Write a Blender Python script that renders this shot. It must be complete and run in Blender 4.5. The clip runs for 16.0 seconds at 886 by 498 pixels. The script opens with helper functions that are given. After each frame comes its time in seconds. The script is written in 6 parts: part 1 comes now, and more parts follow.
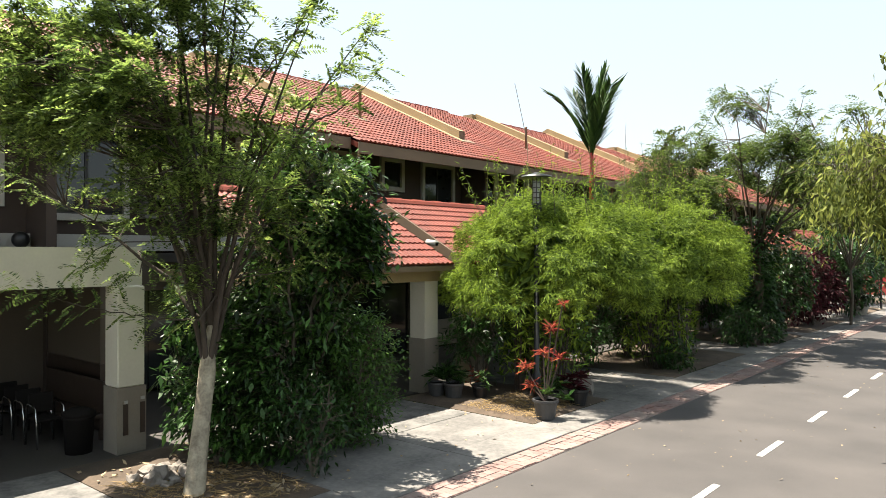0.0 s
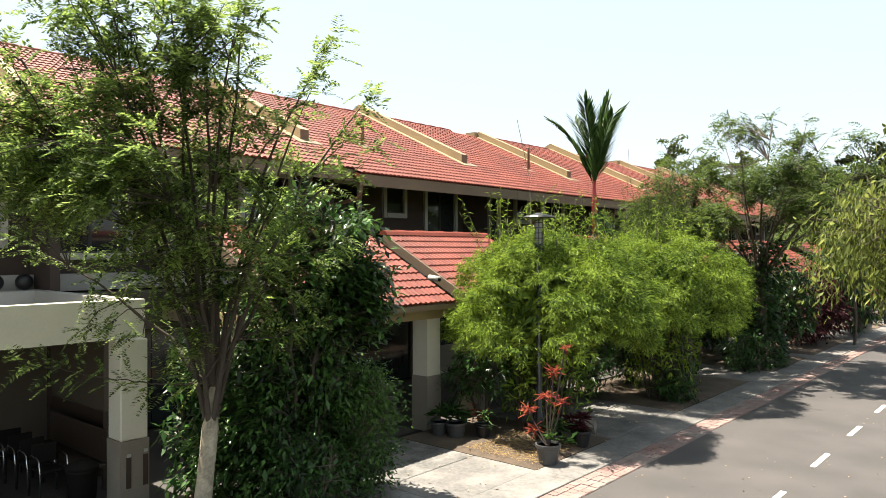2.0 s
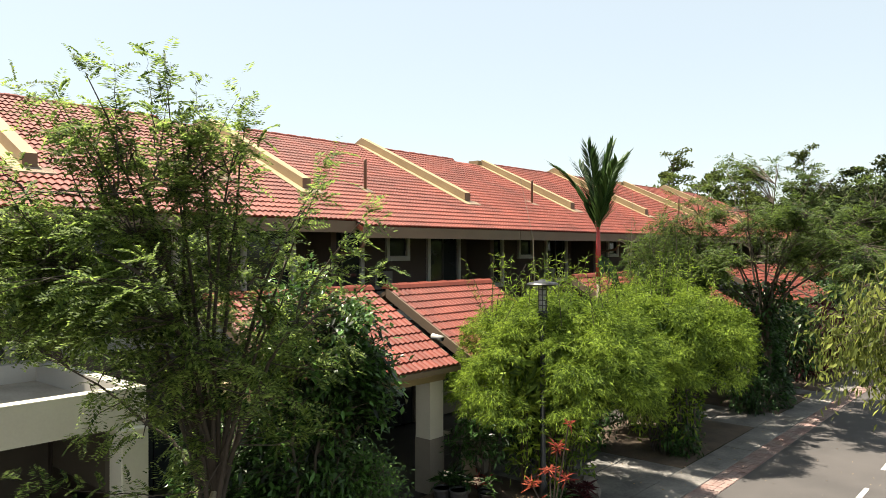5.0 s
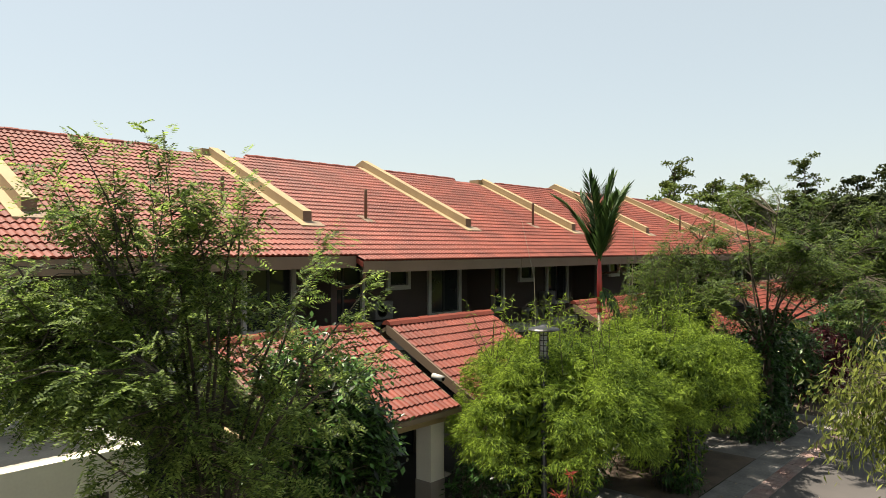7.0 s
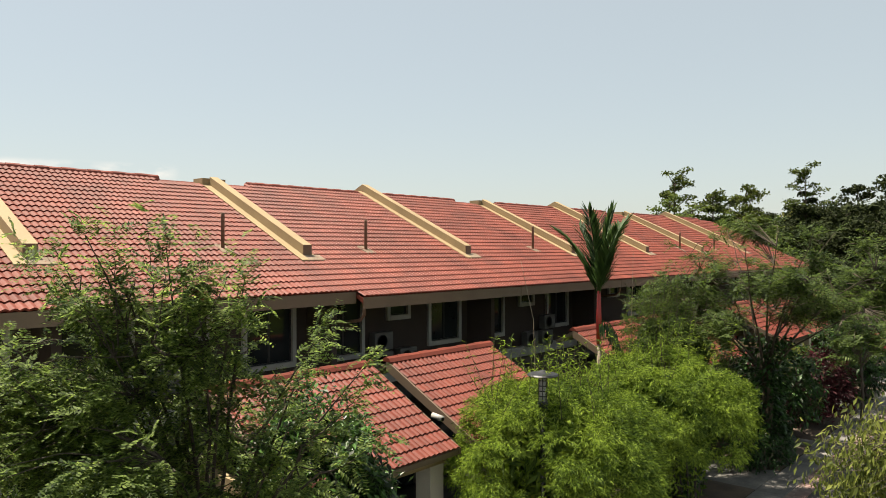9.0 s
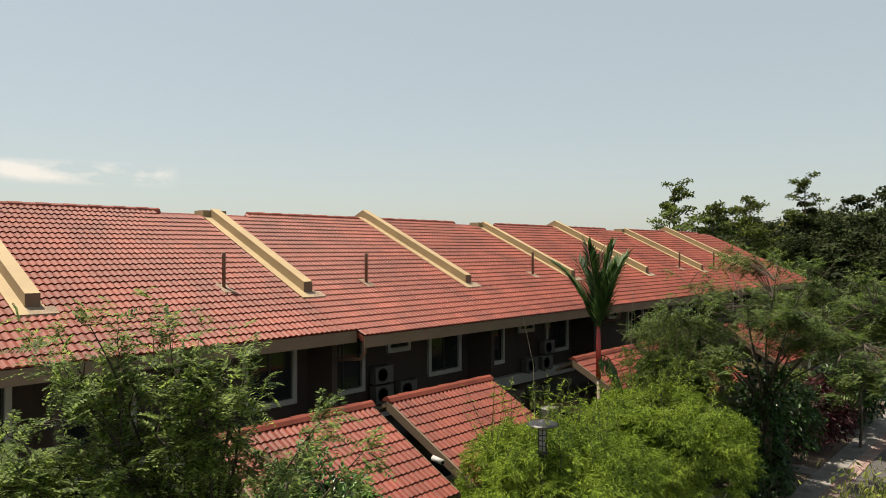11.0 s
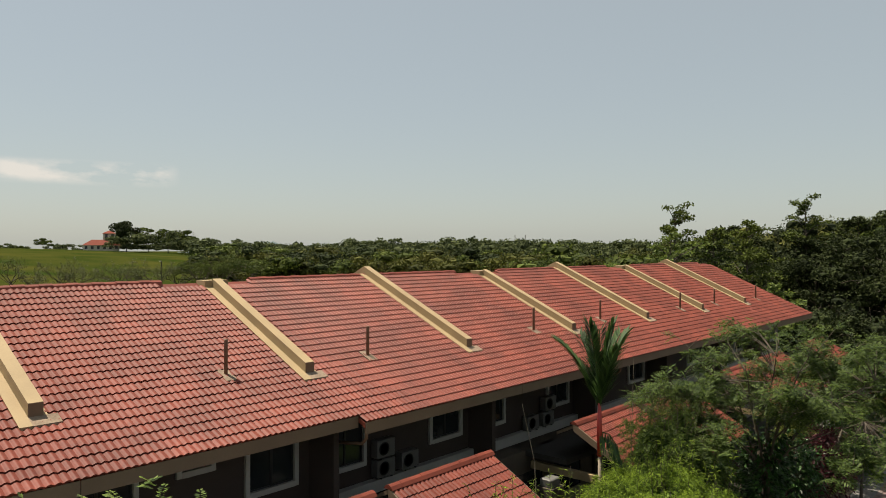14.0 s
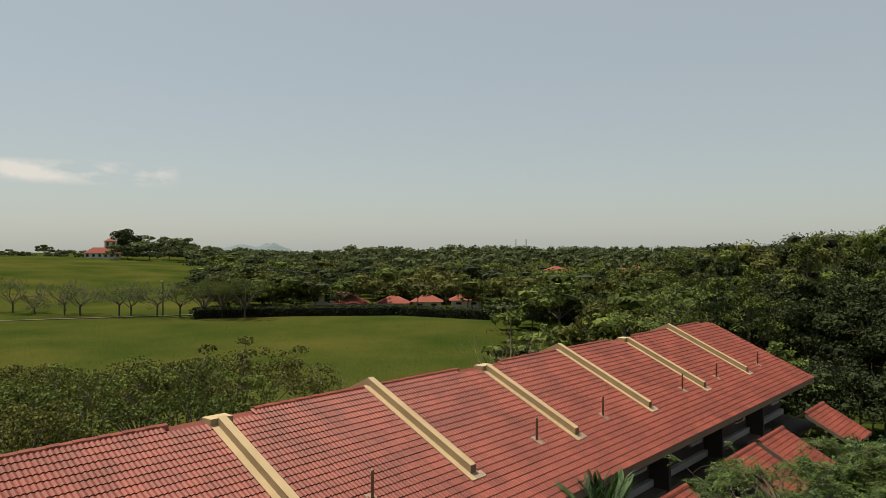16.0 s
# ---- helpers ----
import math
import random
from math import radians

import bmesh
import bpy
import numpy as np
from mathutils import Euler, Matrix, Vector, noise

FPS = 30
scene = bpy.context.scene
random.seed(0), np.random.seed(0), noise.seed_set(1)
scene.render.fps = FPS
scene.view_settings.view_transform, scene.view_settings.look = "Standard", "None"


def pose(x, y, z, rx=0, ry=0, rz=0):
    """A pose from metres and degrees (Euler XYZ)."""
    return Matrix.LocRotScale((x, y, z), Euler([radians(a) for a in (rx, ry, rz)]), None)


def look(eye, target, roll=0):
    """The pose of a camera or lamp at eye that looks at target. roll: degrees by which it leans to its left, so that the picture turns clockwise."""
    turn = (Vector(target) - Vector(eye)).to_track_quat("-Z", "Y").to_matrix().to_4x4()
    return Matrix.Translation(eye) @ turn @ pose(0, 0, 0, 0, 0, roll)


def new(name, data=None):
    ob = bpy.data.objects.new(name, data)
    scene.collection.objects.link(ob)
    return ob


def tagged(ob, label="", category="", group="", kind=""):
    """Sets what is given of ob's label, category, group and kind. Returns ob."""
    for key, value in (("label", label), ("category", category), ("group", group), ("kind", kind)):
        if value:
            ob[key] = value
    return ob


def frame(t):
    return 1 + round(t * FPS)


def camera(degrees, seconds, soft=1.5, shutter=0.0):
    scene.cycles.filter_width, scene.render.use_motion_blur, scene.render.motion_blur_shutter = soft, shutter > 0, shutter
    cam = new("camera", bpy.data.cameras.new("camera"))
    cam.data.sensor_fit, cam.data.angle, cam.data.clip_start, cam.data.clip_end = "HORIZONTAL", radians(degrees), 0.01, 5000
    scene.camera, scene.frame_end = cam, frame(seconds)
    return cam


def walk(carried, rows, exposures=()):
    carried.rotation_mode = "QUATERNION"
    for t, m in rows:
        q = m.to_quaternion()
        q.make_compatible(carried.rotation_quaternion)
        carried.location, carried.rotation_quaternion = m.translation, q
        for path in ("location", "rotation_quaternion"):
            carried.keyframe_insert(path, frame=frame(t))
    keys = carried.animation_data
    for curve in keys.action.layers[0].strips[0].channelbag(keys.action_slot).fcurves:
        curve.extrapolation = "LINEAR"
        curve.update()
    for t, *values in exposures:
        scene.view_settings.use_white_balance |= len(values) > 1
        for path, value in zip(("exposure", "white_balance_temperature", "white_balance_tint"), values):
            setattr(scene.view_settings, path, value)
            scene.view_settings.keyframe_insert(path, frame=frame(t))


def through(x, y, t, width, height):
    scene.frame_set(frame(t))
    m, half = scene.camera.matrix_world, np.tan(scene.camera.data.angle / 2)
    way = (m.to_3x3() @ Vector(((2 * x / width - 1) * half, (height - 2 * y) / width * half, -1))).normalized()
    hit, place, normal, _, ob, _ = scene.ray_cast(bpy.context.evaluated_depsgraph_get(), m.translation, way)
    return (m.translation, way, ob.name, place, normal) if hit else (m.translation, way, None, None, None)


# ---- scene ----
cam = camera(63.39, 16.0, soft=0.9)
# seconds, x, y, z, yaw, pitch, roll: a drone that climbs straight up beside the street
ROWS = [
    (0.0, 0.002, 0.002, 3.273, 40.77, 0.09, -0.02),
    (0.5, 0.004, -0.017, 3.491, 40.82, 0.10, -0.01),
    (1.0, 0.012, -0.008, 3.702, 40.89, 0.10, -0.00),
    (1.5, 0.020, -0.000, 3.908, 40.96, 0.10, 0.03),
    (2.0, 0.018, 0.004, 4.128, 41.01, 0.11, 0.05),
    (2.5, 0.026, 0.001, 4.346, 41.07, 0.10, 0.06),
    (3.0, 0.031, -0.003, 4.590, 41.12, 0.10, 0.05),
    (3.5, 0.032, -0.007, 4.874, 41.17, 0.08, 0.07),
    (4.0, 0.017, 0.016, 5.114, 41.22, 0.07, 0.09),
    (6.5, -0.097, 0.143, 6.288, 41.31, -0.02, 0.10),
    (7.0, -0.083, 0.129, 6.534, 41.32, -0.01, 0.07),
    (7.5, -0.077, 0.130, 6.778, 41.34, -0.01, 0.04),
    (8.0, -0.059, 0.127, 7.040, 41.36, -0.01, 0.06),
    (8.5, -0.039, 0.113, 7.262, 41.38, 0.02, 0.07),
    (9.0, -0.021, 0.106, 7.492, 41.38, 0.03, 0.09),
    (11.5, 0.028, 0.031, 8.819, 41.37, 0.06, 0.03),
    (12.0, 0.034, 0.025, 9.088, 41.37, 0.07, 0.01),
    (12.5, 0.049, 0.028, 9.319, 41.38, 0.07, 0.00),
    (13.0, 0.045, 0.028, 9.424, 41.38, 0.05, 0.01),
    (13.5, 0.032, 0.024, 9.898, 41.39, 0.04, 0.00),
    (14.0, 0.029, -0.011, 10.894, 41.40, 0.03, 0.01),
    (14.5, 0.020, -0.076, 12.036, 41.41, 0.02, 0.02),
    (15.0, 0.033, -0.104, 13.237, 41.42, 0.03, 0.02),
    (15.5, 0.016, -0.152, 14.473, 41.44, 0.05, 0.00),
    (16.0, 0.014, -0.175, 15.528, 41.46, 0.05, -0.01),
]
EXPOSURES = [(0.0, 1.85, 6850, 10), (4.0, 1.74, 6950, 10), (6.5, 1.40, 7150, 10), (9.0, 1.13, 7200, 10), (12.5, 0.80, 7200, 10), (16.0, 0.62, 7150, 10)]
walk(cam, [(t, pose(x, y, z, 90 + pitch, roll, yaw)) for t, x, y, z, yaw, pitch, roll in ROWS], EXPOSURES)

# ---- daylight ----
SUN_DIR = Vector((-0.37, -0.13, 1.0)).normalized()
world = bpy.data.worlds.new("sky")
scene.world = world
world.use_nodes = True
wn, wl = world.node_tree.nodes, world.node_tree.links
sky = wn.new("ShaderNodeTexSky")
sky.sky_type, sky.sun_disc = "NISHITA", False
sky.sun_elevation = math.asin(SUN_DIR.z)
sky.sun_rotation = math.atan2(SUN_DIR.x, SUN_DIR.y) % (2 * math.pi)
sky.air_density, sky.dust_density, sky.ozone_density = 1.0, 1.2, 1.0
# hazy tropical air, and a low bank of small clouds in the west
haze = wn.new("ShaderNodeMix")
haze.data_type = "RGBA"
haze.inputs[0].default_value = 0.62
haze.inputs[7].default_value = (4.05, 4.65, 4.92, 1)
wl.new(sky.outputs[0], haze.inputs[6])
wco = wn.new("ShaderNodeTexCoord")
wdot = wn.new("ShaderNodeVectorMath")
wdot.operation = "DOT_PRODUCT"
wdot.inputs[1].default_value = Vector((-0.927, 0.376, 0.095)).normalized()
wl.new(wco.outputs["Generated"], wdot.inputs[0])
near = wn.new("ShaderNodeMapRange")
near.interpolation_type = "SMOOTHSTEP"
near.inputs["From Min"].default_value, near.inputs["From Max"].default_value = 0.9935, 0.9965
wl.new(wdot.outputs["Value"], near.inputs["Value"])
wsep = wn.new("ShaderNodeSeparateXYZ")
wl.new(wco.outputs["Generated"], wsep.inputs[0])
base_cut = wn.new("ShaderNodeMapRange")
base_cut.interpolation_type = "SMOOTHSTEP"
base_cut.inputs["From Min"].default_value, base_cut.inputs["From Max"].default_value = 0.078, 0.090
wl.new(wsep.outputs["Z"], base_cut.inputs["Value"])
top_cut = wn.new("ShaderNodeMapRange")
top_cut.interpolation_type = "SMOOTHSTEP"
top_cut.inputs["From Min"].default_value, top_cut.inputs["From Max"].default_value = 0.113, 0.102
wl.new(wsep.outputs["Z"], top_cut.inputs["Value"])
wmap = wn.new("ShaderNodeMapping")
wmap.inputs["Scale"].default_value = (1, 1, 2.6)
wl.new(wco.outputs["Generated"], wmap.inputs["Vector"])
puff = wn.new("ShaderNodeTexNoise")
puff.inputs["Scale"].default_value, puff.inputs["Detail"].default_value = 17, 8
wl.new(wmap.outputs[0], puff.inputs["Vector"])
puffs = wn.new("ShaderNodeMapRange")
puffs.inputs["From Min"].default_value, puffs.inputs["From Max"].default_value = 0.40, 0.60
puffs.inputs["To Max"].default_value = 0.55
wl.new(puff.outputs["Fac"], puffs.inputs["Value"])
last = puffs.outputs[0]
for other in (near, base_cut, top_cut):
    times = wn.new("ShaderNodeMath")
    times.operation = "MULTIPLY"
    wl.new(last, times.inputs[0])
    wl.new(other.outputs[0], times.inputs[1])
    last = times.outputs[0]
cloudy = wn.new("ShaderNodeMix")
cloudy.data_type = "RGBA"
cloudy.inputs[7].default_value = (8.2, 7.6, 7.2, 1)
wl.new(haze.outputs[2], cloudy.inputs[6])
wl.new(last, cloudy.inputs[0])
wl.new(cloudy.outputs[2], wn["Background"].inputs[0])
wn["Background"].inputs[1].default_value = 0.072
sun = new("sun", bpy.data.lights.new("sun", "SUN"))
sun.data.energy, sun.data.angle, sun.data.color = 5.0, radians(0.55), (1.0, 0.95, 0.86)
sun.matrix_world = look(SUN_DIR * 100, (0, 0, 0))


# ---- materials ----
def material(name, base, second=None, scale=6.0, rough=0.8, metal=0.0, bump=0.15, fine=60.0, amount=0.6, vary=0.0, shine=0.5):
    """A surface with broad and fine variation between two colours, a fine relief, and a change from piece to piece."""
    m = bpy.data.materials.new(name)
    m.use_nodes = True
    n, l = m.node_tree.nodes, m.node_tree.links
    b = n["Principled BSDF"]
    b.inputs["Roughness"].default_value, b.inputs["Metallic"].default_value = rough, metal
    b.inputs["Specular IOR Level"].default_value = shine
    second = second or tuple(c * 0.7 for c in base)
    co = n.new("ShaderNodeTexCoord")
    geo = n.new("ShaderNodeNewGeometry")
    big = n.new("ShaderNodeTexNoise")
    big.inputs["Scale"].default_value, big.inputs["Detail"].default_value = scale, 6
    l.new(geo.outputs["Position"], big.inputs["Vector"])
    small = n.new("ShaderNodeTexNoise")
    small.inputs["Scale"].default_value, small.inputs["Detail"].default_value = fine, 3
    l.new(geo.outputs["Position"], small.inputs["Vector"])
    add = n.new("ShaderNodeMath")
    add.operation = "MULTIPLY_ADD"
    l.new(small.outputs["Fac"], add.inputs[0])
    add.inputs[1].default_value = 0.45
    l.new(big.outputs["Fac"], add.inputs[2])
    ramp = n.new("ShaderNodeMapRange")
    ramp.inputs["From Min"].default_value, ramp.inputs["From Max"].default_value = 0.5, 0.95
    ramp.inputs["To Max"].default_value = amount
    l.new(add.outputs[0], ramp.inputs["Value"])
    mix = n.new("ShaderNodeMix")
    mix.data_type = "RGBA"
    mix.inputs[6].default_value, mix.inputs[7].default_value = (*base, 1), (*second, 1)
    l.new(ramp.outputs[0], mix.inputs[0])
    out = mix.outputs[2]
    if vary:
        info = n.new("ShaderNodeObjectInfo")
        both = n.new("ShaderNodeMath")
        both.operation = "ADD"
        l.new(info.outputs["Random"], both.inputs[0])
        l.new(geo.outputs["Random Per Island"], both.inputs[1])
        wrap = n.new("ShaderNodeMath")
        wrap.operation = "FRACT"
        l.new(both.outputs[0], wrap.inputs[0])
        rng = n.new("ShaderNodeMapRange")
        rng.inputs["To Min"].default_value, rng.inputs["To Max"].default_value = 1 - vary, 1 + vary
        l.new(wrap.outputs[0], rng.inputs["Value"])
        hsv = n.new("ShaderNodeHueSaturation")
        l.new(rng.outputs[0], hsv.inputs["Value"])
        l.new(out, hsv.inputs["Color"])
        out = hsv.outputs[0]
    l.new(out, b.inputs["Base Color"])
    if bump:
        bp = n.new("ShaderNodeBump")
        bp.inputs["Strength"].default_value, bp.inputs["Distance"].default_value = bump, 0.02
        l.new(add.outputs[0], bp.inputs["Height"])
        l.new(bp.outputs[0], b.inputs["Normal"])
    return m


def leafy(name, base, second, vary=0.3, through=0.35, rough=0.45, patch=0.9, mixed=0.6):
    """Leaves: two greens mixed leaf by leaf, partly lit from behind."""
    m = bpy.data.materials.new(name)
    m.use_nodes = True
    n, l = m.node_tree.nodes, m.node_tree.links
    b = n["Principled BSDF"]
    b.inputs["Roughness"].default_value = rough + 0.15
    b.inputs["Specular IOR Level"].default_value = 0.25
    geo = n.new("ShaderNodeNewGeometry")
    mix = n.new("ShaderNodeMix")
    mix.data_type = "RGBA"
    mix.inputs[6].default_value, mix.inputs[7].default_value = (*base, 1), (*second, 1)
    big = n.new("ShaderNodeTexNoise")
    big.inputs["Scale"].default_value = patch
    l.new(geo.outputs["Position"], big.inputs["Vector"])
    s = n.new("ShaderNodeMath")
    s.operation = "MULTIPLY_ADD"
    l.new(geo.outputs["Random Per Island"], s.inputs[0])
    s.inputs[1].default_value = mixed
    l.new(big.outputs["Fac"], s.inputs[2])
    r = n.new("ShaderNodeMapRange")
    r.inputs["From Min"].default_value, r.inputs["From Max"].default_value = 0.35, 0.5 + mixed
    l.new(s.outputs[0], r.inputs["Value"])
    l.new(r.outputs[0], mix.inputs[0])
    rng = n.new("ShaderNodeMapRange")
    rng.inputs["To Min"].default_value, rng.inputs["To Max"].default_value = 1 - vary, 1 + vary
    l.new(geo.outputs["Random Per Island"], rng.inputs["Value"])
    hsv = n.new("ShaderNodeHueSaturation")
    l.new(rng.outputs[0], hsv.inputs["Value"])
    l.new(mix.outputs[2], hsv.inputs["Color"])
    l.new(hsv.outputs[0], b.inputs["Base Color"])
    tr = n.new("ShaderNodeBsdfTranslucent")
    glow = n.new("ShaderNodeHueSaturation")
    glow.inputs["Hue"].default_value, glow.inputs["Value"].default_value = 0.495, 1.8
    l.new(hsv.outputs[0], glow.inputs["Color"])
    l.new(glow.outputs[0], tr.inputs["Color"])
    ms = n.new("ShaderNodeMixShader")
    ms.inputs[0].default_value = through
    l.new(b.outputs[0], ms.inputs[1])
    l.new(tr.outputs[0], ms.inputs[2])
    l.new(ms.outputs[0], n["Material Output"].inputs[0])
    return m


TILE = material("clay_tile", (0.194, 0.044, 0.028), (0.096, 0.021, 0.014), 0.7, 0.56, bump=0.25, fine=11.0, amount=0.95, vary=0.13, shine=0.18)
# tinted sheen on the weathered clay, imitating its pale glare at low angles
for key, value in (("Sheen Weight", 0.48), ("Sheen Roughness", 0.30)):
    TILE.node_tree.nodes["Principled BSDF"].inputs[key].default_value = value
TILE.node_tree.nodes["Principled BSDF"].inputs["Sheen Tint"].default_value = (1.0, 0.66, 0.53, 1)
RIDGE = material("ridge_tile", (0.17, 0.040, 0.025), (0.095, 0.023, 0.016), 2.0, 0.6, vary=0.15, shine=0.2)
CREAM = material("cream_paint", (0.335, 0.245, 0.130), (0.225, 0.160, 0.085), 1.3, 0.75, fine=25, amount=0.6)
FASCIA = material("tan_fascia", (0.165, 0.113, 0.072), (0.118, 0.080, 0.052), 1.0, 0.7, fine=20)
BROWN = material("brown_wall_paint", (0.052, 0.035, 0.028), (0.038, 0.026, 0.021), 1.2, 0.85, fine=30)
PALE = material("pale_wall_paint", (0.60, 0.56, 0.46), (0.46, 0.42, 0.34), 1.0, 0.8, fine=22, amount=0.5)
# Beige taken dark so the paint carries the shade under the carports.
BEIGE = material("shade_darkened_beige", (0.10, 0.078, 0.058), (0.075, 0.058, 0.043), 1.2, 0.85, fine=25, amount=0.5)
DADO = material("grey_dado_paint", (0.22, 0.19, 0.15), (0.16, 0.135, 0.11), 1.5, 0.8, fine=25)
WHITE = material("white_frame_paint", (0.38, 0.365, 0.335), (0.29, 0.275, 0.25), 2.0, 0.55, fine=30, amount=0.4, bump=0.05)
GLASS = material("dark_window_glass", (0.015, 0.018, 0.02), (0.025, 0.03, 0.03), 0.7, 0.08, fine=4, bump=0.0)
# Near-black: stands in for unlit hollows, and colours real dark seats and bin.
DARK = material("dark_finish_and_shade", (0.014, 0.012, 0.011), None, 1.0, 0.9, bump=0.0, shine=0.1)
CONCRETE = material("worn_concrete", (0.215, 0.20, 0.182), (0.072, 0.069, 0.065), 1.1, 0.9, fine=14, amount=0.9, vary=0.06)
OLDCON = material("stained_concrete", (0.33, 0.30, 0.25), (0.19, 0.17, 0.14), 1.6, 0.9, fine=20, amount=0.8, vary=0.1)
ASPHALT = material("worn_asphalt", (0.071, 0.063, 0.059), (0.036, 0.033, 0.031), 0.6, 0.85, fine=45, amount=0.8, bump=0.25)
PAVER = material("red_paver", (0.185, 0.098, 0.084), (0.225, 0.185, 0.163), 1.1, 0.9, fine=25, amount=1.0, vary=0.16)
PAINT = material("road_paint", (0.72, 0.70, 0.66), (0.45, 0.43, 0.40), 3.0, 0.7, fine=30, amount=0.7)
SOIL = material("dry_soil", (0.105, 0.074, 0.049), (0.042, 0.031, 0.022), 1.6, 0.95, fine=28, amount=0.9, bump=0.6)
BARK = material("grey_bark", (0.28, 0.23, 0.17), (0.13, 0.10, 0.075), 5.0, 0.9, fine=30, amount=0.9, bump=0.6)
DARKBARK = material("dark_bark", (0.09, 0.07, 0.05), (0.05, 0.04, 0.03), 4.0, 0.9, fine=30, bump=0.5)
METAL = material("black_metal", (0.009, 0.009, 0.010), (0.016, 0.015, 0.014), 5.0, 0.45, fine=30, bump=0.03)
CHROME = material("chrome_tube", (0.6, 0.6, 0.6), (0.5, 0.5, 0.5), 4.0, 0.2, metal=1.0, bump=0.0)
RUST = material("brown_pipe", (0.20, 0.115, 0.07), (0.12, 0.07, 0.045), 4.0, 0.7, fine=30)
GRASS = material("field_grass", (0.014, 0.029, 0.005), (0.056, 0.054, 0.013), 0.045, 1.0, fine=2.6, amount=0.9, bump=0.3, shine=0.0)
# Distance haze is put into the hill colour as a paler blue.
FARHILL = material("haze_tinted_hill", (0.10, 0.135, 0.14), (0.08, 0.11, 0.115), 0.004, 1.0, fine=0.05, bump=0.0)

LEAF_TREE = leafy("feather_leaf", (0.018, 0.044, 0.013), (0.150, 0.205, 0.048), vary=0.35, through=0.5)
LEAF_AIRY = leafy("airy_leaf", (0.020, 0.042, 0.011), (0.076, 0.110, 0.023), through=0.38)
LEAF_SMALL = leafy("small_green_leaf", (0.016, 0.044, 0.012), (0.060, 0.120, 0.022), through=0.2)
REDSHAFT = material("scarlet_crownshaft", (0.42, 0.03, 0.02), (0.28, 0.04, 0.03), 4.0, 0.45, fine=20, bump=0.05)
LEAF_DARK = leafy("broad_dark_leaf", (0.005, 0.014, 0.005), (0.036, 0.088, 0.018), through=0.14, rough=0.2)
LEAF_BAMBOO = leafy("bamboo_leaf", (0.030, 0.072, 0.012), (0.205, 0.285, 0.034), vary=0.4, through=0.18)
LEAF_PALM = leafy("palm_leaf", (0.018, 0.045, 0.014), (0.042, 0.08, 0.022), through=0.2)
LEAF_FAR = leafy("far_leaf", (0.020, 0.035, 0.007), (0.070, 0.090, 0.016), vary=0.35, through=0.15, rough=0.8, patch=0.13, mixed=0.3)
LEAF_OLIVE = leafy("olive_leaf", (0.026, 0.033, 0.007), (0.074, 0.077, 0.016), vary=0.35, through=0.15, rough=0.8, patch=0.13, mixed=0.3)
# Leaf colour paled and greyed to stand in for distance haze.
LEAF_HAZY = leafy("haze_tinted_leaf", (0.034, 0.048, 0.020), (0.064, 0.076, 0.029), vary=0.25, through=0.2, rough=0.9)
LEAF_FOREST = leafy("forest_leaf", (0.009, 0.015, 0.005), (0.028, 0.038, 0.010), vary=0.22, through=0.12, rough=0.8, patch=0.2, mixed=0.4)
LEAF_LIGHT = leafy("light_leaf", (0.055, 0.085, 0.018), (0.10, 0.135, 0.03))
LEAF_GLOSSY = leafy("glossy_broad_leaf", (0.004, 0.010, 0.004), (0.056, 0.120, 0.025), vary=0.6, through=0.15, rough=0.2)
LEAF_HANG = leafy("yellow_green_leaf", (0.045, 0.072, 0.016), (0.165, 0.185, 0.042), vary=0.35)
LEAF_RED = leafy("red_cordyline_leaf", (0.20, 0.022, 0.030), (0.25, 0.070, 0.036), vary=0.5)
LEAF_MAROON = leafy("maroon_leaf", (0.030, 0.009, 0.011), (0.064, 0.014, 0.018), vary=0.3)
STRAW = leafy("dry_straw", (0.34, 0.24, 0.11), (0.22, 0.15, 0.07), vary=0.3, through=0.1, rough=0.9)
GRASSBLADE = leafy("grass_blade", (0.050, 0.072, 0.014), (0.095, 0.102, 0.028), vary=0.1, through=0.15, rough=0.8, patch=0.03, mixed=0.15)
FROST = material("frosted_glass", (0.30, 0.30, 0.29), (0.24, 0.24, 0.23), 5.0, 0.3, bump=0.0)
GREYPOT = material("grey_glazed_pot", (0.052, 0.052, 0.053), (0.032, 0.032, 0.032), 5.0, 0.5, fine=20)
ROCK = material("pale_rock", (0.24, 0.21, 0.18), (0.06, 0.052, 0.045), 9.0, 0.9, fine=25, bump=0.6)
WOOD = material("dark_wood_and_culm_shade", (0.045, 0.028, 0.02), (0.03, 0.02, 0.015), 6.0, 0.5, fine=30)
REDPAINT = material("red_paint", (0.42, 0.05, 0.045), (0.30, 0.04, 0.035), 2.0, 0.5)
TENT = material("white_sheet", (0.82, 0.82, 0.80), (0.72, 0.72, 0.70), 0.5, 0.8, bump=0.0)
DRYLEAF = leafy("dry_leaf", (0.42, 0.34, 0.22), (0.25, 0.17, 0.09), vary=0.4, through=0.05)
LEAF_THIN = leafy("thin_dull_leaf", (0.030, 0.038, 0.013), (0.056, 0.062, 0.020), vary=0.3)
FARROOF = material("far_roof_tile", (0.20, 0.065, 0.05), (0.15, 0.05, 0.036), 0.5, 0.95, bump=0.0, shine=0.05)
# Screed darkened to carry the carport shade in its colour.
FLOOR = material("shade_darkened_screed", (0.055, 0.048, 0.042), (0.035, 0.031, 0.027), 1.2, 0.7, fine=20, amount=0.8)
# Brown bark, with some of the crown's shade put into the colour.
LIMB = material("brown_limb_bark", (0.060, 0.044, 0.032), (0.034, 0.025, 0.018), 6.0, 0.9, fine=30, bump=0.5)
